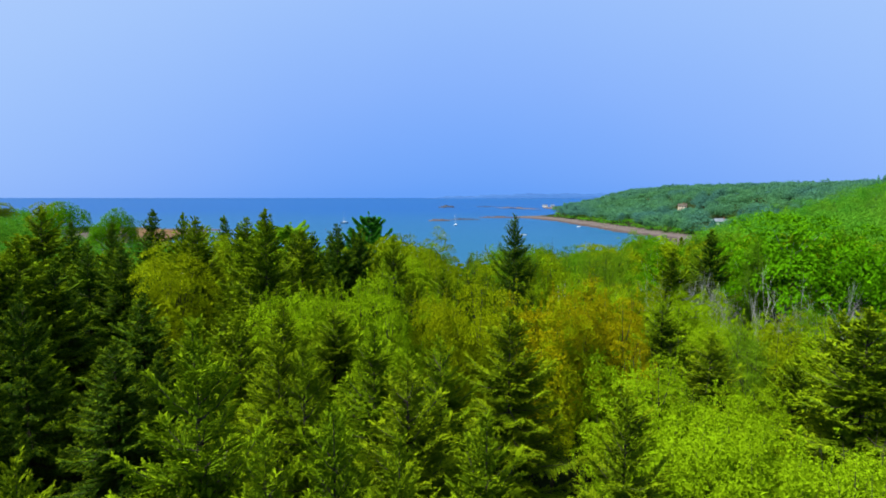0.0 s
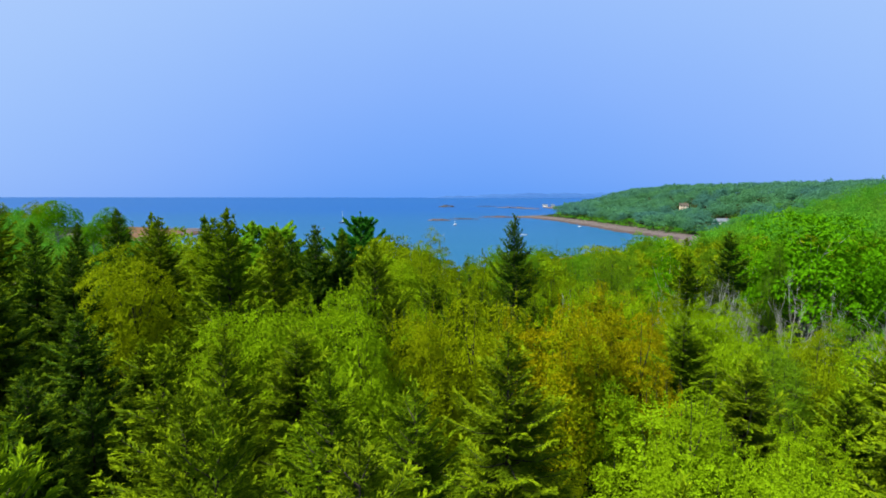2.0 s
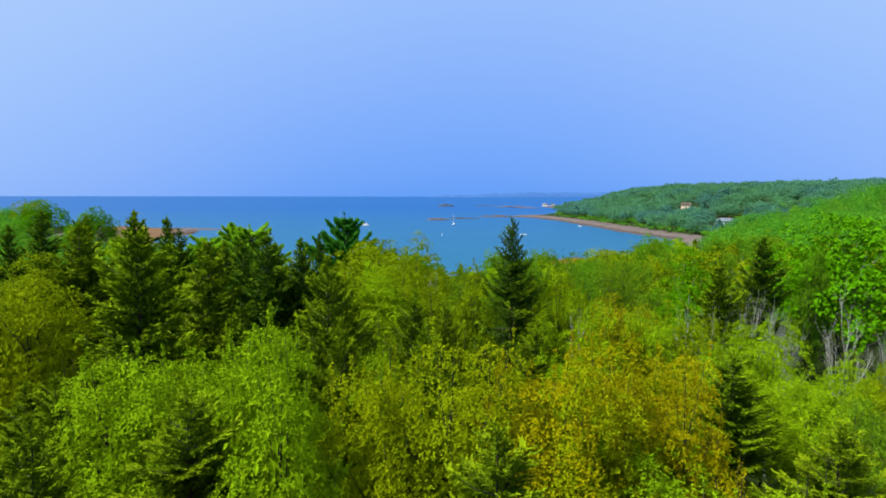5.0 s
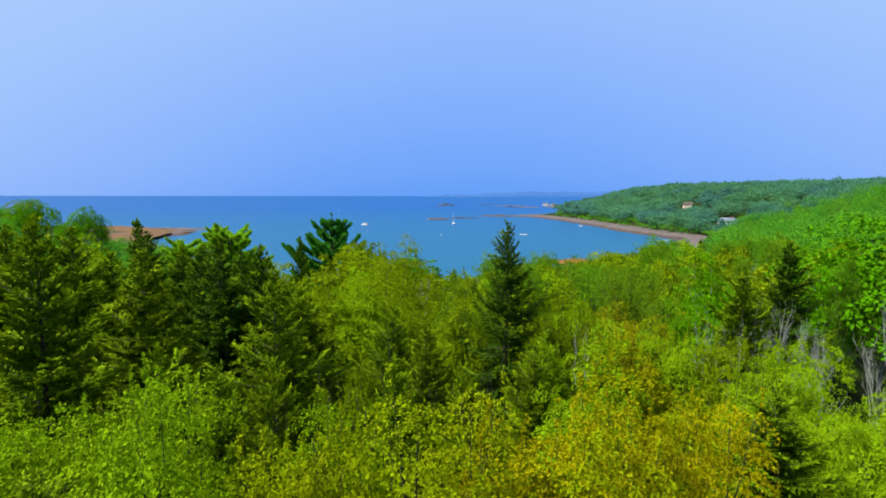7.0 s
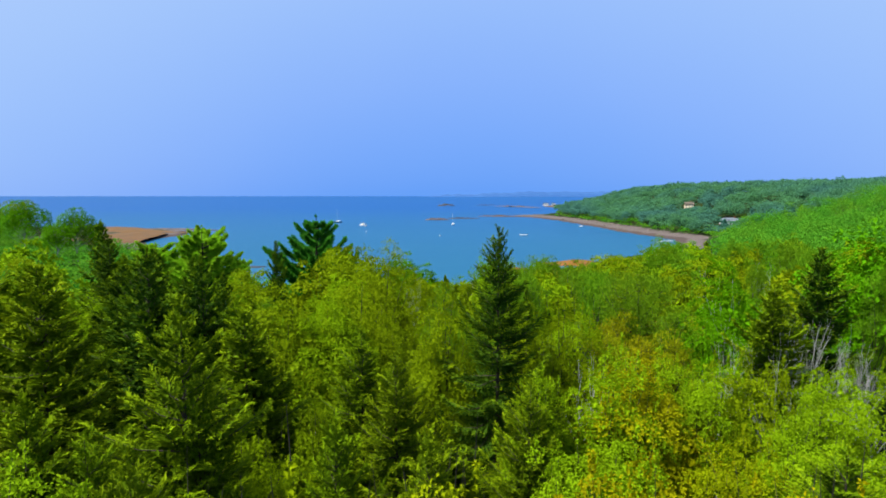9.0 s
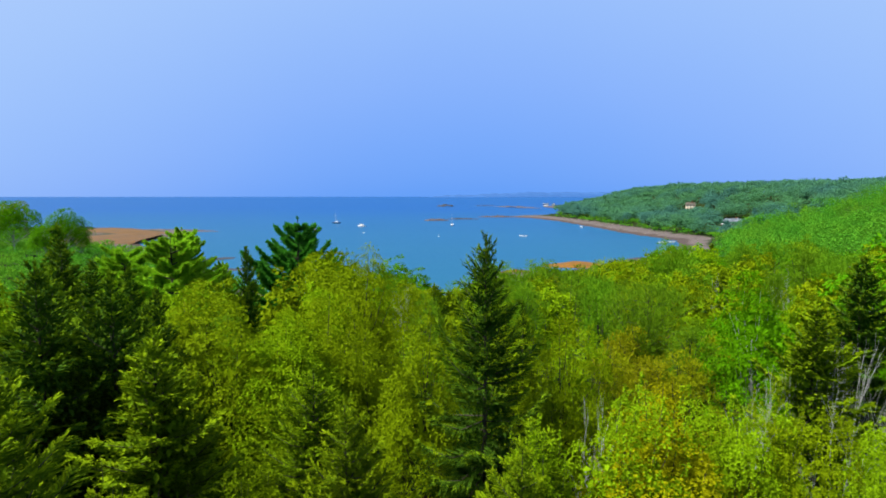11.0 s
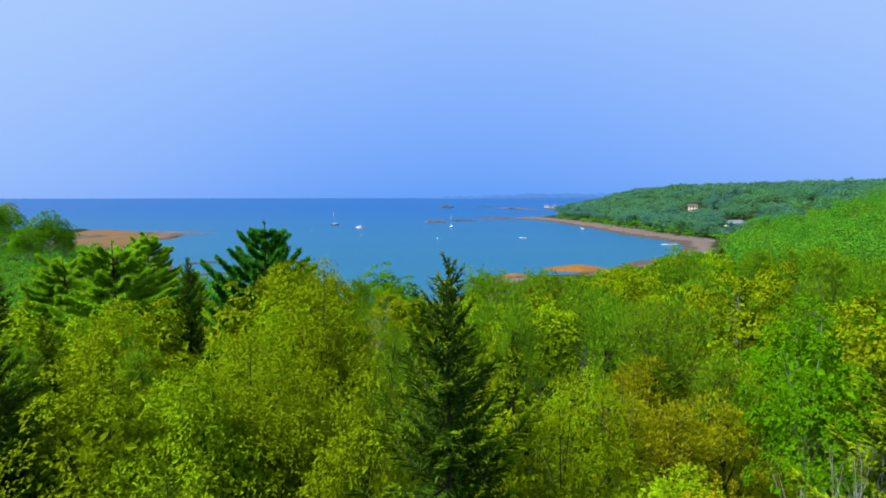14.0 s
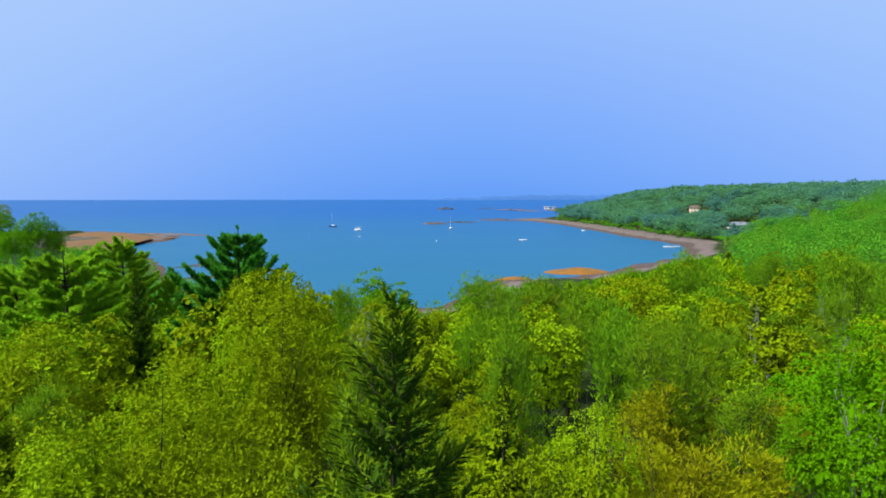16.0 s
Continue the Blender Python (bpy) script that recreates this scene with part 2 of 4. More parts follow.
def spruce_shape(seed, level, h=17.0, r=4.2):
    """Whorls of single boughs, each a frond of twigs. level 0: seen close, in small sprays; 2: far off, in few large ones."""
    rng = np.random.default_rng(seed)
    twig_gap, card, wide, whorl, twig_wide = ((0.130, 0.155, 0.058, 0.60, 0.15), (0.20, 0.22, 0.100, 0.62, 0.26), (0.46, 0.52, 0.26, 0.74, 0.56))[level]
    low = rng.uniform(0.20, 0.30)
    new_from = 0.60
    base, way, lens, tips, wides = [], [], [], [], []
    up = np.array((0, 0, 1.0))
    trunk = []
    z = h * low
    while z < h - 0.25:
        u = (z - h * low) / (h * (1 - low))
        reach = r * min(1.0, (1 - u) / 0.66) ** 0.92 * (1.0 if u > 0.1 else 0.82) + 0.08
        count = int(rng.integers(4, 7)) if u < 0.8 else 4
        turn = rng.uniform(0, 6.28)
        for i in range(count):
            a = turn + 6.283 * i / count + rng.normal() * 0.25
            L = reach * (rng.uniform(0.62, 1.04) if rng.random() < 0.85 else rng.uniform(1.04, 1.25))
            rise = -0.34 + 1.05 * u ** 1.4 + rng.normal() * 0.09
            sag, lift = 0.10 * (1 - u), 0.22
            out, side = np.array((math.cos(a), math.sin(a), 0.0)), np.array((-math.sin(a), math.cos(a), 0.0))
            zz = z + rng.normal() * 0.10

            def along(s):
                s = np.asarray(s, dtype=float)[..., None]
                return out * L * s * math.cos(rise) + up * (zz + L * (s * math.sin(rise) - sag * np.sin(math.pi * s) + lift * s ** 3))
            if level < 2 and L > 0.8:
                trunk.append(tube(along(np.array((0.0, 0.5, 0.85))), [0.035, 0.022, 0.008], 3))
            start = 0.10 if u > 0.25 else 0.32
            n = max(2, int(L * (1 - start) / twig_gap))
            ss = start + (1 - start) * (np.arange(n) + rng.uniform(0.2, 0.8, n)) / n
            fwd = out * math.cos(rise) + up * (math.sin(rise) + 0.2)
            for s, p in zip(ss, along(ss)):
                for sgn in (-1, 1):
                    ls = (0.36 * L * (1 - s) ** 0.75 * (0.6 + 0.8 * s) + 0.22 * min(1.0, L) + 0.05) * rng.uniform(0.7, 1.2)
                    w = unit(fwd * 0.80 + sgn * side * rng.uniform(0.6, 1.05) + up * rng.uniform(-0.22, 0.02))
                    base.append(p[None]), way.append(w[None]), lens.append(np.array((ls * 1.12 + 0.06,))), wides.append(np.array((twig_wide * (0.55 + 0.45 * min(1.0, L / 1.5)),)))
                    tips.append(np.array((s > 0.93,)))
                    m = max(2, int(ls * 0.8 / (card * 0.36)))
                    t = 0.24 + 0.76 * (np.arange(m) + rng.uniform(0.0, 0.6, m)) / m
                    q = p + w * (ls * t)[:, None] + rng.normal(size=(m, 3)) * 0.02 + up * 0.03
                    base.append(q), way.append(w + rng.normal(size=(m, 3)) * 0.42 + up * 0.18)
                    lens.append(card * rng.uniform(0.7, 1.25, m)), wides.append(wide * rng.uniform(0.8, 1.25, m))
                    tips.append(s + 0.42 * t * ls / (0.3 + ls) + rng.normal(size=m) * 0.05 > new_from)
            k = int((30, 20, 9)[level] * min(1.0, 0.25 + L / 3))
            si = rng.uniform(0.0, 0.62, k)
            base.append(along(si) + side * (rng.normal(size=k) * 0.13 * L)[:, None] - up * rng.uniform(0.0, 0.28, k)[:, None] * min(1.0, 0.3 + L / 3))
            way.append(out * 0.6 + rng.normal(size=(k, 3)) * 0.6 - up * 0.35), lens.append((0.24, 0.34, 0.62)[level] * min(1.0, 0.4 + L / 3) * rng.uniform(0.8, 1.3, k)), tips.append(np.zeros(k, dtype=bool)), wides.append(lens[-1] * 0.52)
            e = along(np.array((1.0,)))
            k = (5, 4, 2)[level]
            base.append(np.repeat(e, k, 0) - unit(fwd) * 0.12), way.append(unit(fwd) + rng.normal(size=(k, 3)) * 0.4), lens.append(card * rng.uniform(0.9, 1.3, k)), tips.append(np.ones(k, dtype=bool)), wides.append(np.full(k, wide))
        z += whorl * rng.uniform(0.7, 1.3) * (1.25 - 0.72 * u)
    k = (26, 16, 8)[level]
    zt = h - rng.uniform(0.05, 1.0, k)
    base.append(np.stack([np.zeros(k), np.zeros(k), zt], 1)), way.append(rng.normal(size=(k, 3)) * 0.35 + up), lens.append(np.full(k, card * 1.3)), tips.append(np.ones(k, dtype=bool)), wides.append(np.full(k, wide * 1.3))
    base, way, lens, tips, wides = (np.concatenate(q) for q in (base, way, lens, tips, wides))
    crown = cards(rng, base, way, lens, wides, loose=0.22)
    bend = rng.normal(size=2) * 0.05
    trunk.append(tube([(bend[0] * q * q, bend[1] * q * q, h * q) for q in (-0.04, 0.2, 0.5, 0.8, 0.985)], [0.21, 0.18, 0.13, 0.06, 0.012], 6))
    if level < 2:
        for k in range(34):
            a, zz, L = rng.uniform(0, 6.28), h * rng.uniform(0.08, 0.40), rng.uniform(0.8, 2.6)
            e = np.array((math.cos(a) * L, math.sin(a) * L, zz - 0.25 * L))
            trunk.append(tube([(0, 0, zz), e * np.array((0.5, 0.5, 0)) + np.array((0, 0, zz - 0.02 * L)), e], [0.035, 0.02, 0.006], 3))
    return joined(trunk), crown, tips.astype(np.int32)


def leafy_shape(seed, level, h=13.0, r=3.4, low=0.34):
    """A crown of many leaf pads, domed and lit on top with gaps below, set over an uneven outline, and upright shoots."""
    rng = np.random.default_rng(seed)
    big = r > 5
    leaf, n_pad, n_leaf, ratio = ((0.115, 135, 135, 0.62), (0.140, 112, 105, 0.60), (0.34, 74, 44, 0.62))[level]
    n_pad = int(n_pad * (2.4 if big else 1.0))
    mid = np.array((0, 0, h * (low + (1 - low) * 0.42)))
    axes = np.array((r, r, h * (1 - low) * 0.56))
    bulge = unit(rng.normal(size=(16, 3)) + np.array((0, 0, 0.35)))
    lift = np.where(np.arange(16) % 2, rng.uniform(0.08, 0.26, 16), rng.uniform(-0.36, -0.14, 16))
    d = unit(rng.normal(size=(n_pad * 3, 3)) + np.array((0, 0, 0.30)))
    d = d[d[:, 2] > -0.55]
    keep = []
    for i in range(len(d)):
        if len(keep) < n_pad and all(d[i] @ d[j] < 1 - 1.3 / n_pad for j in keep):
            keep.append(i)
    d = d[keep]
    near = np.maximum(0, d @ bulge.T) ** 8
    deep = rng.random(len(d)) < 0.22
    far = np.clip(0.86 + (near * lift).sum(1) + rng.normal(size=len(d)) * 0.07, 0.55, 1.12) * np.where(deep, rng.uniform(0.5, 0.8, len(d)), 1.0)
    centre = mid + d * far[:, None] * axes
    size = (0.62 if not big else 0.95) * (r / 3.4 if not big else r / 6.5) * rng.uniform(0.65, 1.25, len(d))
    base, way, face, lens = [], [], [], []
    pieces = [tube([(0, 0, -0.5), (0.05, 0.02, h * low * 0.6), (0.0, 0.1, h * low), (0.1, 0.05, h * 0.75)], [0.19, 0.16, 0.13, 0.04], 6)]
    for i in range(len(d)):
        nor = unit(d[i] * 0.75 + np.array((0, 0, 0.75)))
        a = unit(np.cross(nor, (0.3, 0.9, 0.2)))
        b = np.cross(nor, a)
        rho, th = np.sqrt(rng.random(n_leaf)), rng.uniform(0, 6.283, n_leaf)
        lobe = 1 + 0.30 * np.sin(3 * th + rng.uniform(0, 6.28)) + 0.18 * np.sin(5 * th + rng.uniform(0, 6.28))
        ring = np.cos(th)[:, None] * a + np.sin(th)[:, None] * b
        p = centre[i] + ring * (rho * lobe * size[i])[:, None] - nor * (0.55 * size[i] * rho ** 2 + rng.normal(size=n_leaf) * 0.10 * size[i])[:, None]
        base.append(p)
        way.append(ring * (0.4 + 0.7 * rho)[:, None] + rng.normal(size=(n_leaf, 3)) * 0.5 - np.array((0, 0, 0.15)))
        face.append(np.repeat(nor[None], n_leaf, 0) + ring * (0.5 * rho)[:, None])
        lens.append(np.full(n_leaf, leaf))
        if d[i, 2] > 0.1 and rng.random() < (0.45, 0.12, 0.0)[level]:
            e = centre[i] + (nor * 0.5 + np.array((0, 0, 0.8)) + rng.normal(size=3) * 0.15) * size[i] * rng.uniform(0.5, 1.1)
            m = max(4, n_leaf // 4)
            t = rng.choice((0.45, 0.75, 1.0), m)[:, None]
            base.append(centre[i] + (e - centre[i]) * t + rng.normal(size=(m, 3)) * 0.04)
            w = unit(rng.normal(size=(m, 3)))
            way.append(w + np.array((0, 0, 0.1))), face.append(w * 0.4 + np.array((0, 0, 1.0))), lens.append(np.full(m, leaf * 1.1))
            if level < 2:
                pieces.append(tube([centre[i], (centre[i] + e) / 2, e], [0.016, 0.01, 0.004], 3))
        if i % 4 == 0:
            z0 = max(h * low * 0.6, centre[i, 2] - h * rng.uniform(0.16, 0.32))
            start = np.array((0.03, 0.05, min(z0, h * 0.72)))
            end = start + (centre[i] - start) * 0.8
            pieces.append(tube([start, start * 0.45 + end * 0.55 - np.array((0, 0, 0.25)), end], [0.05, 0.03, 0.010], 4))
    top = max(p[:, 2].max() for p in base)
    k = (900, 620, 230)[level] * (2 if big else 1)
    inner = unit(rng.normal(size=(k, 3)) + np.array((0, 0, 0.2)))
    base.append(mid + inner * axes * rng.uniform(0.15, 0.74, (k, 1))), way.append(rng.normal(size=(k, 3))), face.append(inner), lens.append(np.full(k, (0.34, 0.40, 0.62)[level]))
    base, way, face = np.concatenate(base), np.concatenate(way), np.concatenate(face)
    base[:, 2] *= 1.01 * h / top
    lens = np.concatenate(lens) * rng.uniform(0.65, 1.3, len(base))
    return joined(pieces), cards(rng, base, way, lens, lens * ratio, face, (0.40, 0.34, 0.25)[level]), None


def airy_shape(seed, level, h=13.0, r=3.4, low=0.28):
    """A thin crown of fine upright twigs with small leaves."""
    rng = np.random.default_rng(seed)
    big = r > 5
    lobes = []
    k = (18 if level < 2 else 14) + 12 * big
    low = low if level < 2 else low + 0.14
    for i in range(k):
        u = (i + 0.5) / k
        a = i * 2.4 + rng.normal() * 0.35
        zz = h * (low + (0.92 - low) * (u ** 0.75)) + rng.normal() * 0.25
        rad = r * (0.25 + 0.55 * u) * rng.uniform(0.3, 0.95) * (1.0 if u < 0.85 else 0.6)
        lobes.append((np.array((math.cos(a) * rad, math.sin(a) * rad, zz)), r * rng.uniform(0.24, 0.42) * (0.8 if big else 1.0)))
    lobes.append((np.array((rng.normal() * 0.2, rng.normal() * 0.2, h * 0.93)), r * 0.24))
    leaf, n_cl, n_leaf = ((0.20, 28, 26), (0.28, 24, 15), (0.46, 16, 9))[level]
    n_cl = int(n_cl * (2.0 if big else 1.0))
    base, way, face, size = [], [], [], []
    pieces = [tube([(0, 0, -0.5), (0.05, 0.02, h * low * 0.6), (0.0, 0.1, h * low), (0.1, 0.05, h * 0.75)], [0.19, 0.16, 0.13, 0.04], 6)]
    for c, s in lobes:
        inner = unit(rng.normal(size=(20, 3)))
        base.append(c + inner * s * rng.uniform(0.0, 0.42, (20, 1))), way.append(rng.normal(size=(20, 3))), face.append(inner), size.append(np.full(20, (0.20, 0.30, 0.36)[level] * s))
        d = unit(rng.normal(size=(n_cl, 3)) + np.array((0, 0, 0.55)))
        centre = c + d * s * rng.uniform(0.5, 1.12, (n_cl, 1)) * np.array((1, 1, 1.3))
        for q in range(n_cl):
            off = rng.normal(size=(n_leaf, 3)) * np.array((0.21, 0.21, 0.11))
            base.append(centre[q] + off)
            way.append(d[q] * 0.35 + unit(off) * 0.9 + np.array((0, 0, 0.8)))
            face.append(np.repeat((d[q] * 1.0 + np.array((0, 0, 0.6)))[None], n_leaf, 0)), size.append(np.full(n_leaf, leaf))
        z0 = max(h * low * 0.5, c[2] - h * rng.uniform(0.18, 0.34))
        start = np.array((0.03, 0.05, z0))
        pieces.append(tube([start, start * 0.45 + c * 0.55 - np.array((0, 0, 0.35)), c], [0.07, 0.045, 0.015], 4))
        if level < 2:
            for q in range(6):
                e = c + unit(rng.normal(size=3) * 0.8 + np.array((0, 0, 0.9))) * s * rng.uniform(1.0, 1.45)
                pieces.append(tube([c - np.array((0, 0, 0.3)), (c + e) / 2, e], [0.022, 0.014, 0.005], 3))
                m = 12 if level == 0 else 6
                t = rng.uniform(0.45, 1.0, (m, 1))
                base.append(c + (e - c) * t)
                way.append(rng.normal(size=(m, 3)) + np.array((0, 0, 0.2)))
                face.append(np.repeat(np.array((0, 0, 1.0))[None], m, 0)), size.append(np.full(m, leaf))
    base, way, face = np.concatenate(base), np.concatenate(way), np.concatenate(face)
    lens = np.concatenate(size) * rng.uniform(0.65, 1.3, len(base))
    return joined(pieces), cards(rng, base, way, lens, lens * 0.24, face, (0.40, 0.30, 0.2)[level]), None


def pine_shape(seed, level, h=16.0, r=6.5, lift=1.0):
    """Tiers of long boughs that sweep up at their ends, each twig a brush of long needles."""
    rng = np.random.default_rng(seed)
    base, way = [], []
    pieces = [tube([(0, 0, -0.5), (0.1, 0, h * 0.4), (0, 0.1, h * 0.75), (0.1, 0, h * 0.98)], [0.26, 0.2, 0.13, 0.03], 6)]
    z = h * 0.28
    while z < h * 0.93:
        u = (z / h - 0.28) / 0.65
        turn = rng.uniform(0, 6.28)
        count = int(rng.integers(4, 7))
        for i in range(count):
            a = turn + 6.283 * i / count + rng.normal() * 0.3
            L = r * (0.08 + 0.5 * (1 - lift) + (0.42 + 0.5 * lift) * min(1.0, (1 - u) / 0.62)) * rng.uniform(0.62, 1.1)
            rise = (0.02 + 0.42 * u) * (0.35 + 0.65 * lift) + rng.normal() * 0.06
            out, side = np.array((math.cos(a), math.sin(a), 0)), np.array((-math.sin(a), math.cos(a), 0))

            def at(s):
                return out * L * s + np.array((0, 0, z + L * (rise * s + 0.26 * lift * s * s * s)))
            pieces.append(tube([at(0), at(0.5), at(1.0)], [0.06, 0.04, 0.012], 4))
            n = int(4 + L * 5.0)
            for q in range(n):
                s = 0.22 + 0.78 * (q + 0.5) / n
                for g in (-1, 0, 1):
                    d = unit(out * (0.75 + 0.3 * s) + side * g * rng.uniform(0.5, 0.95) + np.array((0, 0, rng.uniform(0.25, 0.75) * lift + rng.uniform(-0.08, 0.12))))
                    twig = (0.28 + 0.26 * L * (1 - s)) * rng.uniform(0.7, 1.2)
                    m = max(2, int(twig / 0.16))
                    for k in range(m):
                        c = at(s) + d * twig * (k + 0.7) / m
                        w = unit(rng.normal(size=(7, 3)) * 0.46 + d + np.array((0, 0, 0.05 + 0.20 * lift)))
                        base.append(np.repeat(c[None], 7, 0))
                        way.append(w)
        z += rng.uniform(0.62, 0.95) * (1.1 - 0.45 * u)
    tip = np.repeat(np.array((0.1, 0, h * 0.965))[None], 24, 0)
    base.append(tip), way.append(unit(rng.normal(size=(24, 3)) * 0.5 + np.array((0, 0, 1.0))))
    base, way = np.concatenate(base), np.concatenate(way)
    squash = (h - 0.3) / base[:, 2].max()
    base[:, 2] *= squash
    pieces = [(v * np.array((1, 1, squash)), f) for v, f in pieces]
    lens = 0.36 * rng.uniform(0.7, 1.25, len(base))
    return joined(pieces), cards(rng, base, way, lens, lens * 0.34), None


def bare_shape(seed, h=11.0, r=2.4):
    rng = np.random.default_rng(seed)
    pieces = []

    def grow(p, d, length, rad, level):
        q = p + d * length * 0.5 + rng.normal(size=3) * 0.05 * length
        e = p + d * length
        pieces.append(tube([p, q, e], [rad, rad * 0.8, rad * 0.5], 5 if level < 2 else 3))
        if level >= 4:
            return
        for i in range((6, 4, 3, 3)[level]):
            nd = unit(d + rng.normal(size=3) * np.array((0.42, 0.42, 0.18)) + np.array((0, 0, 0.22)))
            s = rng.uniform(0.4, 1.0)
            grow(p + (e - p) * s, nd, length * rng.uniform(0.5, 0.75), rad * 0.48, level + 1)
    grow(np.array((0.0, 0, -0.4)), np.array((0.04, 0.02, 1.0)), h * 0.45, 0.13, 0)
    v, f = joined(pieces)
    v[:, :2] *= r / np.percentile(np.hypot(v[:, 0], v[:, 1]), 98)
    v[:, 2] *= h / v[:, 2].max()
    return v, f


# ---- the land ----
SHORE = [(-900, -200), (900, -200), (1500, 200), (1500, 1500), (420, 1500), (262, 1420), (235, 1330), (250, 1150), (215, 1050), (187, 920), (165, 860),
         (86, 789), (119, 755), (137, 683), (145, 594), (152, 492), (165, 405), (137, 338), (104, 306), (84, 283), (60, 262), (26, 252), (4, 199),
         (-45, 204), (-90, 236), (-132, 310), (-205, 400), (-195, 445), (-211, 496), (-285, 525), (-400, 500), (-900, 300)]


def shore_distance(x, y):
    """Metres inland from the water's edge; minus: out to sea."""
    x, y = np.asarray(x, dtype=float), np.asarray(y, dtype=float)
    best, inside = np.full(x.shape, 1e9), np.zeros(x.shape, dtype=bool)
    for (ax, ay), (bx, by) in zip(SHORE, SHORE[1:] + SHORE[:1]):
        dx, dy = bx - ax, by - ay
        t = np.clip(((x - ax) * dx + (y - ay) * dy) / (dx * dx + dy * dy), 0, 1)
        best = np.minimum(best, np.hypot(x - ax - t * dx, y - ay - t * dy))
        if ay != by:
            cross = ((ay > y) != (by > y)) & (x < (bx - ax) * (y - ay) / (by - ay) + ax)
            inside ^= cross
    return np.where(inside, best, -best)


def ease(v):
    v = np.clip(v, 0, 1)
    return v * v * (3 - 2 * v)


def ground_height(x, y):
    x, y = np.asarray(x, dtype=float), np.asarray(y, dtype=float)
    s = shore_distance(x, y) + 2.5 * np.sin(x * 0.21 + 1.3 * np.sin(y * 0.13)) * np.sin(y * 0.17)
    hill = 9 + 20 * ease((x - 50) / 230) * ease((y - 20) / 200)
    wide = 12 * ease((x - 110) / 20) * ease((y - 385) / 40)
    up = 1.6 * ease(s / 14) + 3.0 * ease((s - 12 - wide) / 22) + hill * ease((s - 26 - wide) / 150)
    up = up + 0.5 * np.sin(x * 0.11 + y * 0.07) * ease(s / 60)
    flat = np.maximum(ease((-x - 140) / 40) * ease((y - 318) / 25) * (x > -290), ease((0.21 * (y - 39) + 2 - x) / 25) * ease((y - 600) / 60) * (x > 0))
    up = up * (1 - flat) + np.minimum(up, 1.9) * flat
    return np.where(s > 0, up, np.maximum(-3.0, s * 0.09))


def steps(*runs):
    return np.concatenate([np.arange(a, b, d) for a, b, d in runs])


def ground():
    xs = steps((-900, -300, 25), (-300, 260, 4), (260, 1501, 25))
    ys = steps((-200, 0, 12), (0, 460, 4), (460, 960, 8), (960, 1501, 20))
    gx, gy = np.meshgrid(xs, ys)
    gz = ground_height(gx, gy)
    v = np.stack([gx, gy, gz], -1).reshape(-1, 3)
    w, h = len(xs), len(ys)
    i = (np.arange(h - 1)[:, None] * w + np.arange(w - 1)[None]).reshape(-1)
    mat, n, l = material("forest_floor_and_shore")
    geo = n.new("ShaderNodeNewGeometry")
    pos = geo.outputs["Position"]
    sep = n.new("ShaderNodeSeparateXYZ")
    l.new(pos, sep.inputs[0])
    wob = n.new("ShaderNodeMath")
    wob.operation = "MULTIPLY_ADD"
    l.new(noise_tex(n, l, 0.12, 4.0, pos), wob.inputs[0])
    wob.inputs[1].default_value = 1.6
    l.new(sep.outputs["Z"], wob.inputs[2])
    fine = noise_tex(n, l, 1.3, 4.0, pos)
    mud = blend(n, l, fine, (0.035, 0.030, 0.032), (0.075, 0.055, 0.050))
    stone = blend(n, l, fine, (0.062, 0.052, 0.055), (0.125, 0.102, 0.102))
    floor = blend(n, l, fine, (0.008, 0.016, 0.004), (0.022, 0.036, 0.008))
    col = blend(n, l, ranged(n, l, wob.outputs[0], 1.5, 1.9), mud, stone)
    col = blend(n, l, ranged(n, l, wob.outputs[0], 2.5, 2.9), col, floor)
    p, out, bump = n.new("ShaderNodeBsdfPrincipled"), n.new("ShaderNodeOutputMaterial"), n.new("ShaderNodeBump")
    p.inputs["Roughness"].default_value = 0.9
    p.inputs["Specular IOR Level"].default_value = 0.05
    bump.inputs["Strength"].default_value, bump.inputs["Distance"].default_value = 0.6, 0.3
    l.new(fine, bump.inputs["Height"])
    l.new(bump.outputs[0], p.inputs["Normal"])
    l.new(col, p.inputs["Base Color"])
    l.new(p.outputs[0], out.inputs[0])
    me = mesh_of("ground", v, np.stack([i, i + 1, i + w + 1, i + w], 1), [mat], smooth=True)
    return tagged(new("ground", me), "dark forest floor running down to a pinkish shingle shore", "ground", kind="structure")


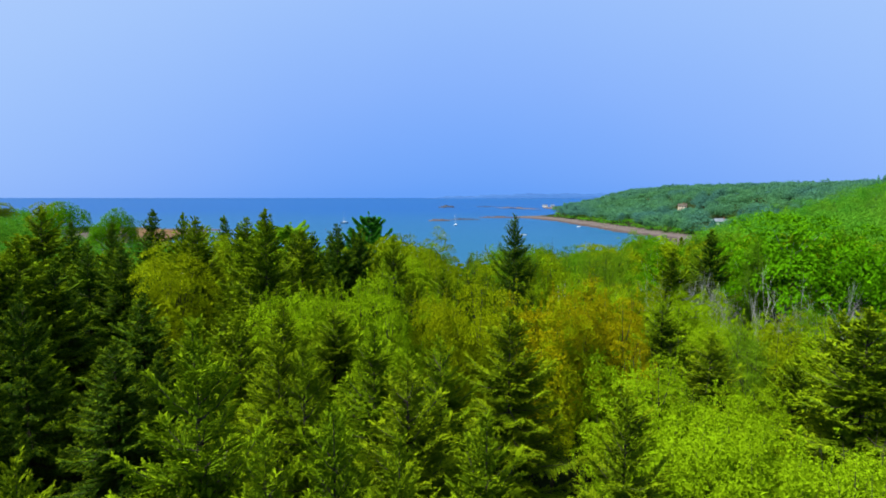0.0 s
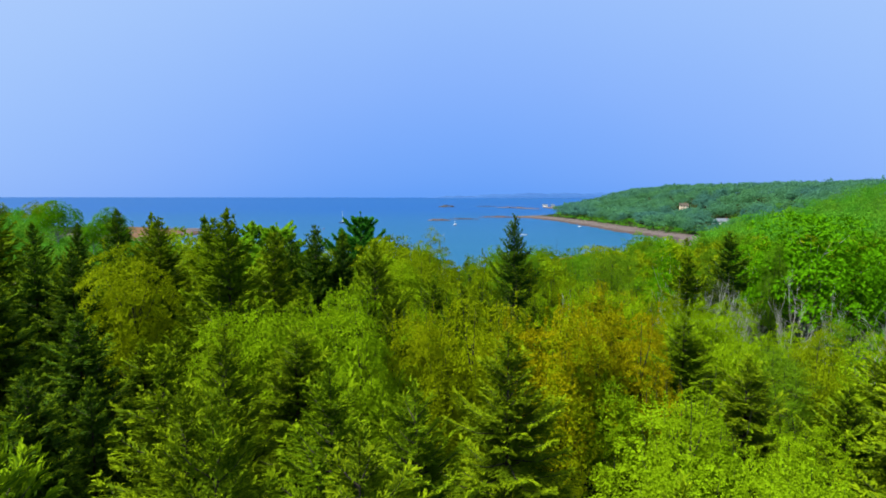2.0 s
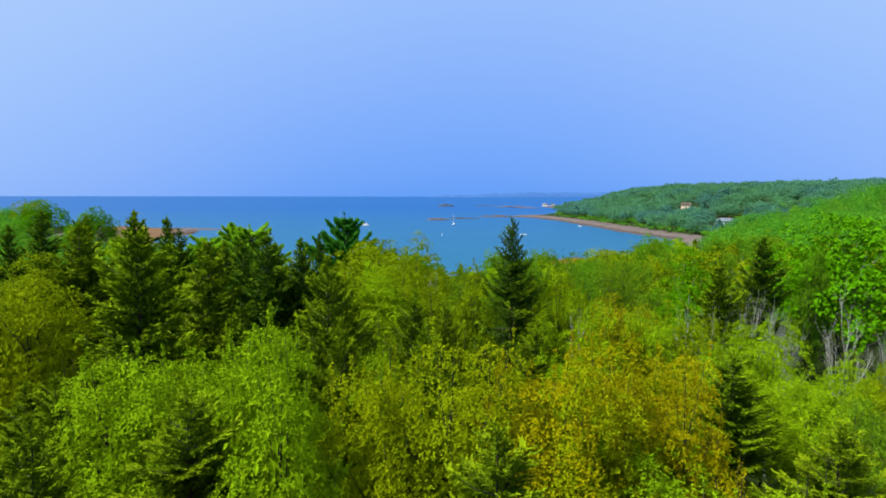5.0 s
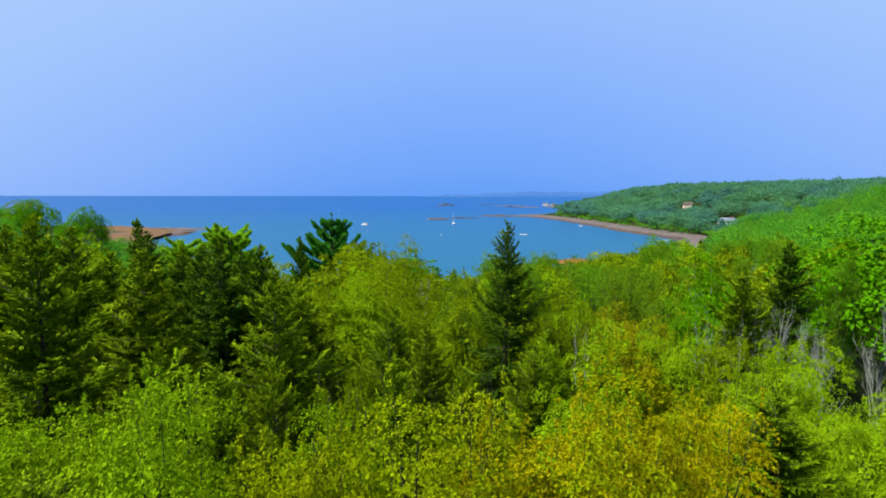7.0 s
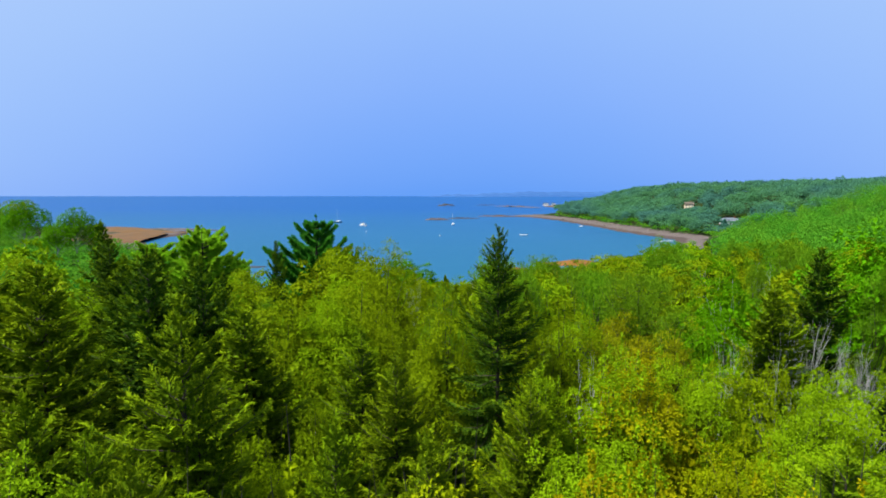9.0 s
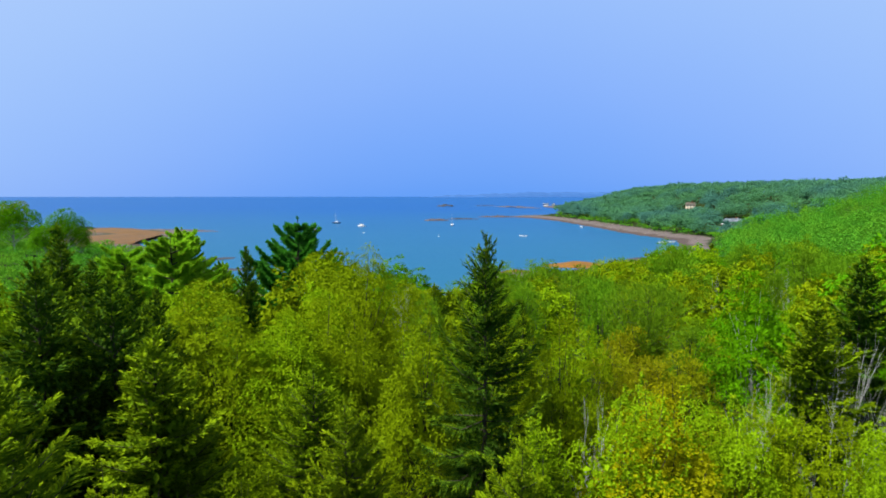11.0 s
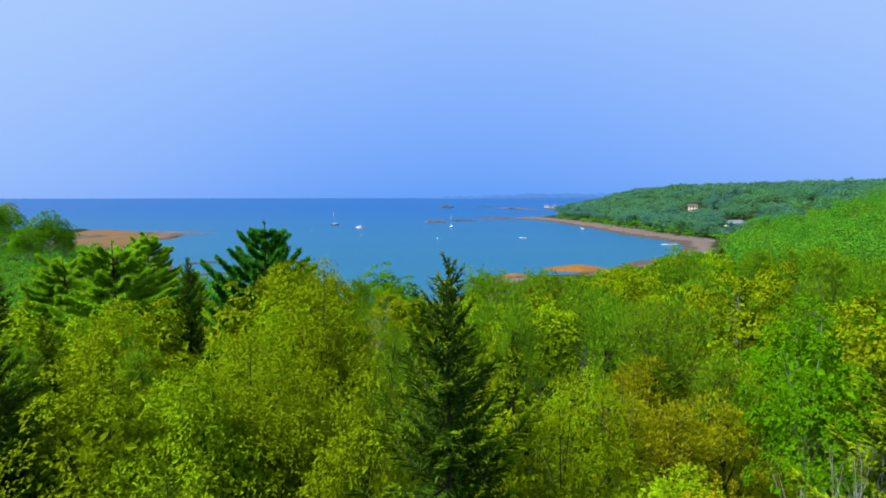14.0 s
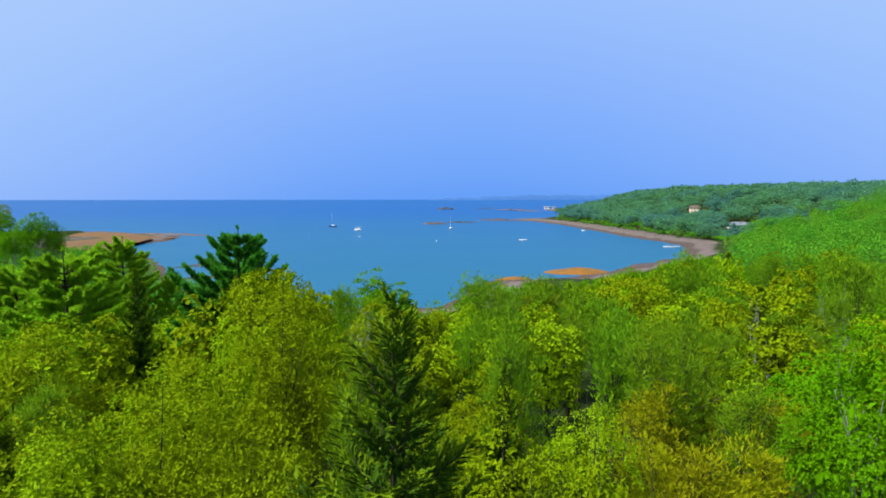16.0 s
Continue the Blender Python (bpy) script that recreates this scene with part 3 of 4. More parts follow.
def sea():
    mat, n, l = material("sea_water")
    geo = n.new("ShaderNodeNewGeometry")
    pos = geo.outputs["Position"]
    st = n.new("ShaderNodeVectorMath")
    st.operation = "MULTIPLY"
    st.inputs[1].default_value = (0.35, 1.0, 1.0)
    l.new(pos, st.inputs[0])
    sep = n.new("ShaderNodeSeparateXYZ")
    l.new(pos, sep.inputs[0])
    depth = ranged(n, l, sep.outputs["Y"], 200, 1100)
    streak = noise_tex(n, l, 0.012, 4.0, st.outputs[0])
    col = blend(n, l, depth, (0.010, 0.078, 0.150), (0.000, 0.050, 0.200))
    col = blend(n, l, ranged(n, l, streak, 0.4, 0.7, 0.0, 0.35), col, (0.003, 0.056, 0.15))
    p, out, bump = n.new("ShaderNodeBsdfPrincipled"), n.new("ShaderNodeOutputMaterial"), n.new("ShaderNodeBump")
    p.inputs["Roughness"].default_value = 0.32
    p.inputs["IOR"].default_value = 1.33
    p.inputs["Specular IOR Level"].default_value = 0.05
    bump.inputs["Strength"].default_value, bump.inputs["Distance"].default_value = 0.55, 0.35
    l.new(noise_tex(n, l, 0.5, 5.0, st.outputs[0]), bump.inputs["Height"])
    l.new(bump.outputs[0], p.inputs["Normal"])
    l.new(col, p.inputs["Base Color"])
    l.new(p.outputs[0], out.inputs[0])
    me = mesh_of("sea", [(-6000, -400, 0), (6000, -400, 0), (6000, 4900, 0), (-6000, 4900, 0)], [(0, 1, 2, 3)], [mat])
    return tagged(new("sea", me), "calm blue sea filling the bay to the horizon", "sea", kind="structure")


ground()
sea()

# ---- trees ----
def path_distance(x, y):
    t = max(0.0, min(1.0, (x * 7.2 + y * 39.3) / (7.2 ** 2 + 39.3 ** 2)))
    return math.hypot(x - 7.2 * t, y - 39.3 * t)


SHAPES = {}


def shape(family, seed, level):
    key = (family, seed, level)
    if key not in SHAPES:
        if family == "spruce":
            SHAPES[key] = spruce_shape(seed, level)
        elif family == "leafy":
            SHAPES[key] = leafy_shape(seed, level)
        elif family == "airy":
            SHAPES[key] = airy_shape(seed, level)
        elif family == "leafy_big":
            SHAPES[key] = leafy_shape(seed, max(level, 1), 15.0, 6.5)
        elif family == "airy_big":
            SHAPES[key] = airy_shape(seed, max(level, 1), 15.0, 6.5)
        elif family == "layered_pine":
            SHAPES[key] = pine_shape(seed, min(level, 1), lift=0.5)
        elif family == "pine":
            SHAPES[key] = pine_shape(seed, min(level, 1))
        else:
            SHAPES[key] = (bare_shape(seed), None, None)
    return SHAPES[key]


LOOKS = {
    "spruce": ("spruce", 17.0, 4.2, [SPRUCE, SPRUCE_TIP], BARK, "spruce_tree", "spruce with yellow-green new growth on tiered boughs", "spruces of the wood"),
    "dark": ("spruce", 17.0, 4.2, [SPRUCE_DARK, SPRUCE_DARK_TIP], BARK, "spruce_tree", "dark green pointed spruce with drooping boughs", "spruces of the wood"),
    "pine": ("pine", 16.0, 6.5, [PINE], BARK, "pine_tree", "blue-green white pine with upswept feathery boughs", "pines of the wood"),
    "pale_pine": ("layered_pine", 16.0, 6.5, [PINE_PALE], BARK, "pine_tree", "pale green pine with layered feathery boughs", "pines of the wood"),
    "maple": ("leafy", 13.0, 3.4, [MAPLE], BARK, "maple_tree", "yellow-green maple in fresh spring leaf", "maples of the wood"),
    "olive": ("leafy", 13.0, 3.4, [OLIVE], BARK, "broadleaf_tree", "olive-green broadleaf tree with a rounded crown", "broadleaf trees of the wood"),
    "golden": ("leafy", 13.0, 3.4, [GOLD], BARK, "maple_tree", "golden-green maple in young spring leaf", "maples of the wood"),
    "bronze": ("leafy", 13.0, 3.4, [ORANGE], BARK, "broadleaf_tree", "bronze-tinged broadleaf tree in young leaf", "broadleaf trees of the wood"),
    "bright": ("leafy", 13.0, 3.4, [BRIGHT], PALE_BARK, "poplar_tree", "bright green poplar with pale limbs showing", "poplars of the wood"),
    "birch": ("airy", 13.0, 3.4, [BIRCH], BARK, "birch_tree", "airy young birch with fine twigs and small leaves", "birches of the wood"),
    "russet": ("airy", 13.0, 3.4, [RUSSET], BARK, "birch_tree", "airy young birch tinged with russet buds", "birches of the wood"),
    "bare": ("bare", 11.0, 2.4, None, PALE_BARK, "bare_tree", "leafless pale grey tree with fine twigs", "bare trees of the wood"),
}
FIRST = {}
PLACED = []
spin = np.random.default_rng(77)


def plant(look_name, x, y, top, radius, seed=None, coarse=None):
    """A tree whose foot stands on the ground at (x, y), its tip at the height top."""
    family, h0, r0, mats, bark, name, label, group = LOOKS[look_name]
    if radius > 4.3 and family in ("leafy", "airy"):
        family, h0, r0 = family + "_big", 15.0, 6.5
    near = path_distance(x, y)
    level = 0 if near < (12 if family == "spruce" else 15) else 1 if near < (52 if family == "spruce" else 36) else 2
    level = level if coarse is None else coarse
    seed = int(spin.integers(0, 3)) if seed is None else seed
    g = float(ground_height(np.array(x), np.array(y)))
    m = Matrix.LocRotScale((x, y, g - 0.15), Euler((0, 0, float(spin.uniform(0, 6.28)))), (radius / r0, radius / r0, (top - g + 0.15) / h0))
    key = (look_name, family, seed, level)
    if key in FIRST:
        ob = copy_thing(FIRST[key], m)
    else:
        trunk, crown, index = shape(family, seed, level)
        ob = tree_of(name, trunk, crown, mats, index, bark, label, name.split("_")[0] + " tree", group)
        FIRST[key] = ob
        ob.matrix_basis = m
    ob.matrix_basis = m
    PLACED.append((x, y, radius))
    return ob


for x, y, top, r in [
        (-36.3, 50.0, 31.9, 4.7), (-26.3, 56.0, 31.1, 3.1), (-11.9, 37.0, 32.0, 3.6), (-16.0, 45.0, 31.2, 3.4), (21.6, 52.0, 27.9, 3.4),
        (14.9, 37.0, 25.8, 3.6), (14.9, 30.0, 25.4, 3.4), (18.8, 24.0, 28.0, 4.2), (-27.8, 36.0, 30.2, 4.2), (-5.3, 11.6, 30.3, 2.9),
        (-2.1, 10.2, 29.0, 2.5), (-5.6, 28.0, 27.3, 3.6), (2.9, 23.5, 28.1, 3.4), (-1.0, 15.5, 28.2, 3.1), (0.8, 10.5, 28.7, 2.6),
        (-7.3, 9.0, 28.5, 2.5), (-6.4, 20.0, 26.8, 3.4), (-5.7, 38.0, 26.0, 2.9), (-14.6, 53.6, 29.3, 3.0), (-4.2, 43.6, 28.4, 3.6),
]:
    plant("spruce", x, y, top, r)
for x, y, top, r in [
        (7.4, 43.6, 25.9, 2.9), (-21.3, 47.6, 31.1, 3.9), (28.4, 62.4, 24.4, 3.1), (-8.3, 46.2, 27.9, 3.9), (-16.0, 48.2, 29.6, 3.6),
        (0.0, 46.2, 27.0, 2.9), (1.9, 42.2, 27.1, 2.6), (6.7, 41.2, 26.3, 2.3), (-4.2, 44.2, 27.4, 2.3), (-5.4, 45.9, 28.2, 2.6),
        (-5.2, 17.0, 28.6, 2.9), (-8.3, 22.0, 28.1, 3.1), (-2.6, 20.0, 28.2, 2.9), (-4.1, 16.0, 28.8, 2.6), (-0.1, 19.0, 28.0, 2.9),
        (-3.2, 9.5, 28.8, 2.2), (-0.8, 9.5, 28.7, 2.1), (4.8, 14.0, 27.9, 2.6), (1.0, 35.2, 27.4, 2.3), (-2.8, 36.2, 27.3, 2.5),
]:
    plant("spruce", x, y, top, r)
for x, y, top, r in [
        (-4.4, 34.2, 27.5, 2.3), (-7.3, 36.2, 27.6, 2.5), (3.3, 35.2, 27.1, 2.3), (-3.3, 36.5, 30.1, 3.3), (-10.6, 41.5, 30.4, 3.4), (-7.0, 23.8, 28.2, 2.9), (-1.8, 31.4, 28.5, 2.2),
]:
    plant("spruce", x, y, top, r)
for x, y, top, r in [
        (-40.3, 60.0, 30.0, 3.4), (-28.5, 44.0, 29.1, 3.4), (-37.1, 62.0, 29.9, 2.9), (-25.1, 43.0, 29.2, 3.4), (-28.3, 54.0, 31.5, 3.6),
        (-11.8, 50.0, 29.6, 2.9), (-8.6, 45.0, 30.6, 3.1), (-11.8, 73.0, 28.5, 2.0), (6.3, 48.5, 31.2, 3.1), (28.2, 58.0, 29.4, 3.4),
        (-28.7, 34.0, 30.4, 4.2), (-18.2, 33.0, 27.0, 3.1), (-26.9, 38.0, 28.5, 3.6), (-14.9, 57.6, 29.1, 3.1), (-6.9, 46.1, 30.1, 3.1),
        (-30.7, 77.6, 29.7, 2.9), (-26.8, 72.4, 29.0, 3.4), (-11.0, 54.4, 29.1, 3.1), (-8.1, 51.4, 28.6, 2.6), (9.6, 61.4, 26.1, 1.6),
]:
    plant("dark", x, y, top, r)
for x, y, top, r in [
        (-13.9, 52.2, 29.0, 3.1), (-10.9, 52.9, 28.2, 3.1),
]:
    plant("dark", x, y, top, r)
for x, y, top, r in [
        (10.6, 27.0, 24.7, 3.8), (8.6, 31.0, 24.9, 3.0), (9.7, 17.0, 26.4, 2.6), (9.4, 13.5, 26.9, 2.4), (7.9, 17.5, 26.1, 2.6),
        (9.8, 12.5, 27.1, 2.2), (-26.1, 62.0, 29.2, 3.4), (-0.7, 31.1, 27.9, 2.0), (-2.8, 52.6, 26.8, 3.0), (-3.2, 52.4, 26.6, 2.8),
        (14.7, 45.4, 26.1, 2.4), (7.4, 42.4, 26.2, 2.0), (-15.6, 69.3, 25.6, 3.0), (13.0, 61.3, 25.0, 2.4), (-5.1, 55.3, 26.6, 2.6),
        (-4.0, 57.3, 26.2, 2.4), (-1.9, 52.3, 26.6, 2.2), (-8.0, 30.6, 27.6, 2.8), (-6.4, 30.6, 28.2, 2.8), (-2.7, 27.2, 29.6, 2.4), (10.2, 25.4, 25.8, 2.4), (10.3, 43.6, 27.1, 2.8), (7.9, 38.0, 25.6, 2.6), (16.5, 42.0, 25.2, 2.4), (19.5, 45.0, 25.6, 2.4), (22.5, 47.0, 25.4, 2.4),
]:
    plant("maple", x, y, top, r)
for x, y, top, r in [
        (-4.6, 31.1, 28.6, 2.8), (-9.6, 30.6, 27.8, 2.8),
]:
    plant("maple", x, y, top, r)
for x, y, top, r in [
        (2.0, 29.4, 28.7, 2.8), (3.4, 31.4, 28.0, 2.6), (6.2, 30.2, 27.7, 2.6), (0.0, 28.9, 28.2, 2.2), (13.6, 39.5, 24.6, 2.4), (-19.5, 40.3, 29.8, 3.2),
]:
    plant("golden", x, y, top, r)
for x, y, top, r in [
        (-23.3, 47.0, 29.1, 4.0), (-5.0, 52.0, 27.9, 3.4), (-0.9, 66.0, 29.2, 3.0), (-2.4, 52.0, 26.0, 3.4), (0.9, 54.0, 24.9, 3.2),
        (-22.5, 55.6, 28.8, 3.4), (-12.5, 65.4, 26.8, 3.4), (-5.6, 78.4, 27.2, 4.6), (-3.5, 61.4, 26.2, 3.0),
        (1.9, 73.4, 24.6, 3.0), (-0.2, 58.4, 26.1, 3.0), (16.5, 45.4, 25.9, 2.2), (-10.0, 77.3, 25.9, 3.4), (-7.4, 85.3, 26.5, 5.0),
        (-13.0, 71.3, 25.8, 3.0), (27.1, 99.3, 24.2, 5.5), (40.5, 101.3, 23.1, 4.2), (9.4, 60.3, 25.3, 2.8), (6.0, 79.3, 22.4, 3.4),
]:
    plant("olive", x, y, top, r)
for x, y, top, r in [
        (-0.6, 54.3, 26.3, 2.4), (-262.0, 367.2, 28.3, 11.0), (-293.0, 367.2, 27.6, 11.0), (3.8, 50.6, 28.2, 2.6), (9.6, 50.0, 28.2, 2.4), (-1.5, 55.2, 28.1, 3.0), (-3.2, 53.4, 27.3, 2.6),
]:
    plant("olive", x, y, top, r)
for x, y, top, r in [
        (11.6, 44.0, 26.0, 3.6), (8.2, 32.1, 27.7, 2.5), (10.6, 32.1, 27.4, 2.4), (12.8, 46.4, 26.2, 2.8),
        (5.1, 30.6, 27.4, 2.8),
]:
    plant("bronze", x, y, top, r)
for x, y, top, r in [
        (22.6, 58.6, 28.3, 3.0), (38.9, 62.0, 31.0, 7.5), (44.2, 58.0, 29.7, 5.5), (35.1, 64.0, 28.0, 4.5), (-3.1, 119.3, 22.2, 4.2), (0.4, 119.3, 20.3, 3.6),
        (48.4, 127.3, 23.7, 6.0), (27.9, 67.3, 25.2, 4.0), (27.9, 69.3, 23.7, 3.0), (-141.6, 240.3, 27.1, 8.5), (-141.7, 229.3, 21.2, 7.0),
        (-180.2, 264.3, 29.6, 11.0), (-139.5, 246.3, 20.1, 4.5),
]:
    plant("bright", x, y, top, r)
# The three near x 32, y 49 stand in for a poplar's pale limbs.
for x, y, top, r in [
        (18.3, 46.0, 26.8, 2.2), (24.6, 50.0, 26.1, 2.4), (22.3, 52.4, 26.1, 2.4), (25.3, 54.4, 25.8, 2.4), (43.4, 91.3, 24.9, 2.6),
        (0.3, 84.3, 23.9, 1.8), (29.3, 50.0, 27.5, 2.2), (32.7, 50.0, 26.1, 2.2), (34.2, 47.0, 26.0, 2.4), (22.4, 53.4, 26.3, 2.6),
        (28.1, 57.4, 24.9, 2.8), (25.8, 51.4, 25.2, 2.6), (18.4, 50.4, 25.4, 1.8), (43.8, 89.3, 25.0, 2.6), (35.0, 87.3, 24.3, 1.6),
        (9.9, 46.4, 25.7, 1.8),
]:
    plant("bare", x, y, top, r)
for x, y, top, r in [
        (19.3, 34.0, 24.0, 2.6), (20.5, 70.0, 25.4, 4.5), (11.8, 111.3, 21.5, 6.0), (18.2, 101.3, 22.8, 5.0), (39.1, 111.3, 23.8, 5.5),
        (22.0, 65.3, 23.2, 2.8),
]:
    plant("birch", x, y, top, r)
for x, y, top, r in [
        (-12.1, 90.9, 30.1, 7.2),
]:
    plant("pine", x, y, top, r)
for x, y, top, r in [
        (18.9, 105.3, 21.4, 4.0), (18.2, 68.3, 22.0, 3.2), (22.0, 69.3, 21.8, 3.4), (24.0, 67.3, 22.0, 3.2), (15.8, 62.3, 22.1, 2.6),
        (17.7, 61.3, 22.3, 2.6), (20.3, 61.3, 22.1, 2.6),
]:
    plant("russet", x, y, top, r)
for x, y, top, r in [
        (-22.6, 82.3, 29.2, 5.8), (-36.8, 114.3, 27.8, 5.6), (-29.8, 86.3, 27.5, 5.2), (-30.8, 115.3, 22.3, 2.8),
]:
    plant("pale_pine", x, y, top, r)


OPEN_END = [(-0.80, 0.225), (-0.52, 0.225), (-0.47, 0.20), (-0.38, 0.175), (-0.28, 0.165), (-0.16, 0.165), (-0.03, 0.20),
            (0.0, 0.20), (0.05, 0.16), (0.22, 0.155), (0.30, 0.145), (0.42, 0.118), (0.515, 0.098), (0.54, 0.075), (0.64, 0.055), (0.80, 0.035)]
OPEN_START = [(-0.80, 0.03), (-0.64, 0.055), (-0.44, 0.06), (-0.28, 0.07), (-0.06, 0.08), (0.05, 0.09), (0.22, 0.10), (0.37, 0.08), (0.52, 0.03), (0.80, 0.025)]


def view_limit(x, y):
    """How high a tree may stand, so that the bay stays open above the wood as it does."""
    tops = [31.0]
    for ex, ey, table in ((0.0, 0.0, OPEN_START), (7.2, 39.3, OPEN_END)):
        d = y - ey
        if d > 4:
            a, b = zip(*table)
            tops.append(33 - d * float(np.interp((x - ex) / d, a, b)))
            if d > 170 and (x - ex) / d < 0.55:
                tops.append(2.0)
    if y < 30 and x > 0.2 * y:
        tops.append(24.8)
    if y < 72 and -0.33 * y - 4 < x < 0.42 * y + 8:
        tops.append(27.6 if y < 28 and x < 4 else 26.2)
    else:
        tops.append(29.5)
    for x0, x1, y0, y1, z in ((-1, 13, 37, 47.5, 22.5), (-13, -1, 36, 44, 26.0), (15, 29, 40, 49, 24.0), (13, 28, 57, 73, 20.5), (13, 28, 50, 57, 22.5), (22, 32, 50, 64, 19.0)):
        if x0 < x < x1 and y0 < y < y1:
            tops.append(z)
    if x > 0.5 * y and y < 56:
        tops.append(33 - 0.20 * y)
    return min(tops)


def crowd():
    """The rest of the wood between the trees named above."""
    rng = np.random.default_rng(5)
    tries = 0
    while tries < 14000 and len(PLACED) < 560:
        tries += 1
        y = 11 + 150 * rng.random() ** 0.75
        x = rng.uniform(-1, 1) * (0.81 * y + 7)
        if shore_distance(np.array(x), np.array(y)) < 16 or x > 78 or (y > 112 and x < 30):
            continue
        far = path_distance(x, y)
        if far < 2.5 or (x < -0.45 * y - 1 and math.hypot(x, y) < 29):
            continue
        r = rng.uniform(1.9, 3.2) if far < 60 else rng.uniform(2.6, 4.2)
        if any((x - a) ** 2 + (y - b) ** 2 < (0.54 * (r + c)) ** 2 for a, b, c in PLACED):
            continue
        u = rng.random()
        if (y > 50 + 0.2 * x and x > -22) or y > 62 + 0.2 * x or x > 24:
            kind = "birch" if u < 0.36 else "olive" if u < 0.60 else "bright" if u < 0.60 + 0.26 * (x > 32) else "maple" if u < 0.96 else "spruce"
        elif x < 0.15 * y - 4:
            kind = "spruce" if u < 0.62 else "dark" if u < 0.68 else "olive" if u < 0.85 else "maple"
        else:
            kind = "spruce" if u < 0.3 else "olive" if u < 0.65 else "maple"
        if 36 < y < 52 and -20 < x < 0.15 * y - 2:
            kind = "spruce" if u < 0.66 else "dark" if u < 0.8 else "olive"
        elif 28 < y <= 32 and -9 < x < 8:
            kind = "maple" if u < 0.8 else "olive"
        elif 32 < y <= 36 and x < 5:
            kind = "spruce" if u < 0.85 else "dark"
        elif y < 30 and x < 0.2 * y:
            kind = "dark" if x < -0.42 * y else "spruce" if u < 0.96 else "olive"
        elif y < 30 and x < 0.7 * y:
            kind = "spruce" if u < 0.5 else "maple"
        g = float(ground_height(np.array(x), np.array(y)))
        top = min(g + rng.uniform(10.5, 15.5), view_limit(x, y) - rng.uniform(0, 1.5))
        if top - g < 4:
            continue
        plant(kind, x, y, top, min(r, 0.45 * (top - g)))


crowd()


def unseen_wood():
    """Wood goes on unseen beside and behind; tall spruces added to shade the edge."""
    rng = np.random.default_rng(9)
    for y in np.arange(-14, 44, 4.6):
        for k in range(4):
            x = -(0.84 * max(y, 0) + 9 + 4.8 * k) + rng.normal() * 0.8
            if math.hypot(x, y) > 12:
                plant("dark", x, y + rng.normal() * 0.8, rng.uniform(30.5, 33.0), rng.uniform(2.8, 3.6), None, 2)
    for y in np.arange(-12, 40, 6.5):
        for k in range(2):
            x = 0.84 * max(y, 0) + 11 + 6 * k + rng.normal()
            plant("olive" if rng.random() < 0.5 else "maple", x, y, rng.uniform(24, 27), rng.uniform(2.6, 3.4), None, 2)


unseen_wood()


def far_wood(name, label, seed, x0, x1, y0, y1, gap, count, leaf, mat, keep, conifers=0.2, low=False, tall=(8.5, 14.5)):
    """Distant woodland: every crown its own clump of leaves, in one mesh."""
    rng = np.random.default_rng(seed)
    gx, gy = np.meshgrid(np.arange(x0, x1, gap), np.arange(y0, y1, gap))
    x = (gx + rng.uniform(-0.48, 0.48, gx.shape) * gap).ravel()
    y = (gy + rng.uniform(-0.48, 0.48, gy.shape) * gap).ravel()
    s = shore_distance(x, y)
    ok, bush = (s > 7) & keep(x, y, s), np.zeros(len(x), dtype=bool)
    for hx, hy in HOUSES:
        way = unit(np.array((7.0 - hx, 39.0 - hy)))
        along, across = (x - hx) * way[0] + (y - hy) * way[1], np.abs((x - hx) * way[1] - (y - hy) * way[0])
        ok &= ~((across < 11) & (along > -8) & (along < 9))
        bush |= (across < 12) & (along >= 9) & (along < 64)
    x, y, bush = x[ok], y[ok], bush[ok]
    g = ground_height(x, y)
    vs, fs, at = [], [], 0
    for i in range(len(x)):
        conifer = rng.random() < conifers
        h = rng.uniform(*tall) * (1.12 if conifer else 1.0)
        if low and x[i] - 7 < 0.54 * (y[i] - 39):
            h = min(h, view_limit(x[i], y[i]) - g[i] - rng.uniform(0, 1.5))
        if bush[i]:
            h, conifer = rng.uniform(1.8, 2.6), False
        elif h < 3:
            continue
        r = gap * rng.uniform(0.56, 0.86) * (0.5 if conifer else 1.0)
        d = unit(rng.normal(size=(count, 3)) + np.array((0, 0, 0.35)))
        if conifer:
            u = rng.random(count) ** 0.7
            p = np.stack([d[:, 0] * r * 1.2 * u, d[:, 1] * r * 1.2 * u, h * (1 - 0.75 * u)], 1)
        else:
            lobes = rng.integers(4, 8)
            cen = unit(rng.normal(size=(lobes, 3)) + np.array((0, 0, 0.5))) * 0.58
            which = rng.integers(0, lobes, count)
            p = (cen[which] + d * rng.uniform(0.35, 0.55, (count, 1))) * np.array((r, r, h * 0.43)) + np.array((0, 0, h * 0.56))
        p = p + np.array((x[i], y[i], g[i]))
        lens = leaf * rng.uniform(0.6, 1.4, count)
        v, f = cards(rng, p, rng.normal(size=(count, 3)), lens, lens * 0.9, d + np.array((0, 0, 0.35)), 0.07)
        vs.append(v)
        fs.append(f + at)
        at += len(v)
    me = mesh_of(name, np.concatenate(vs), np.concatenate(fs), [mat])
    return tagged(new(name, me), label, "woodland", kind="stuff")


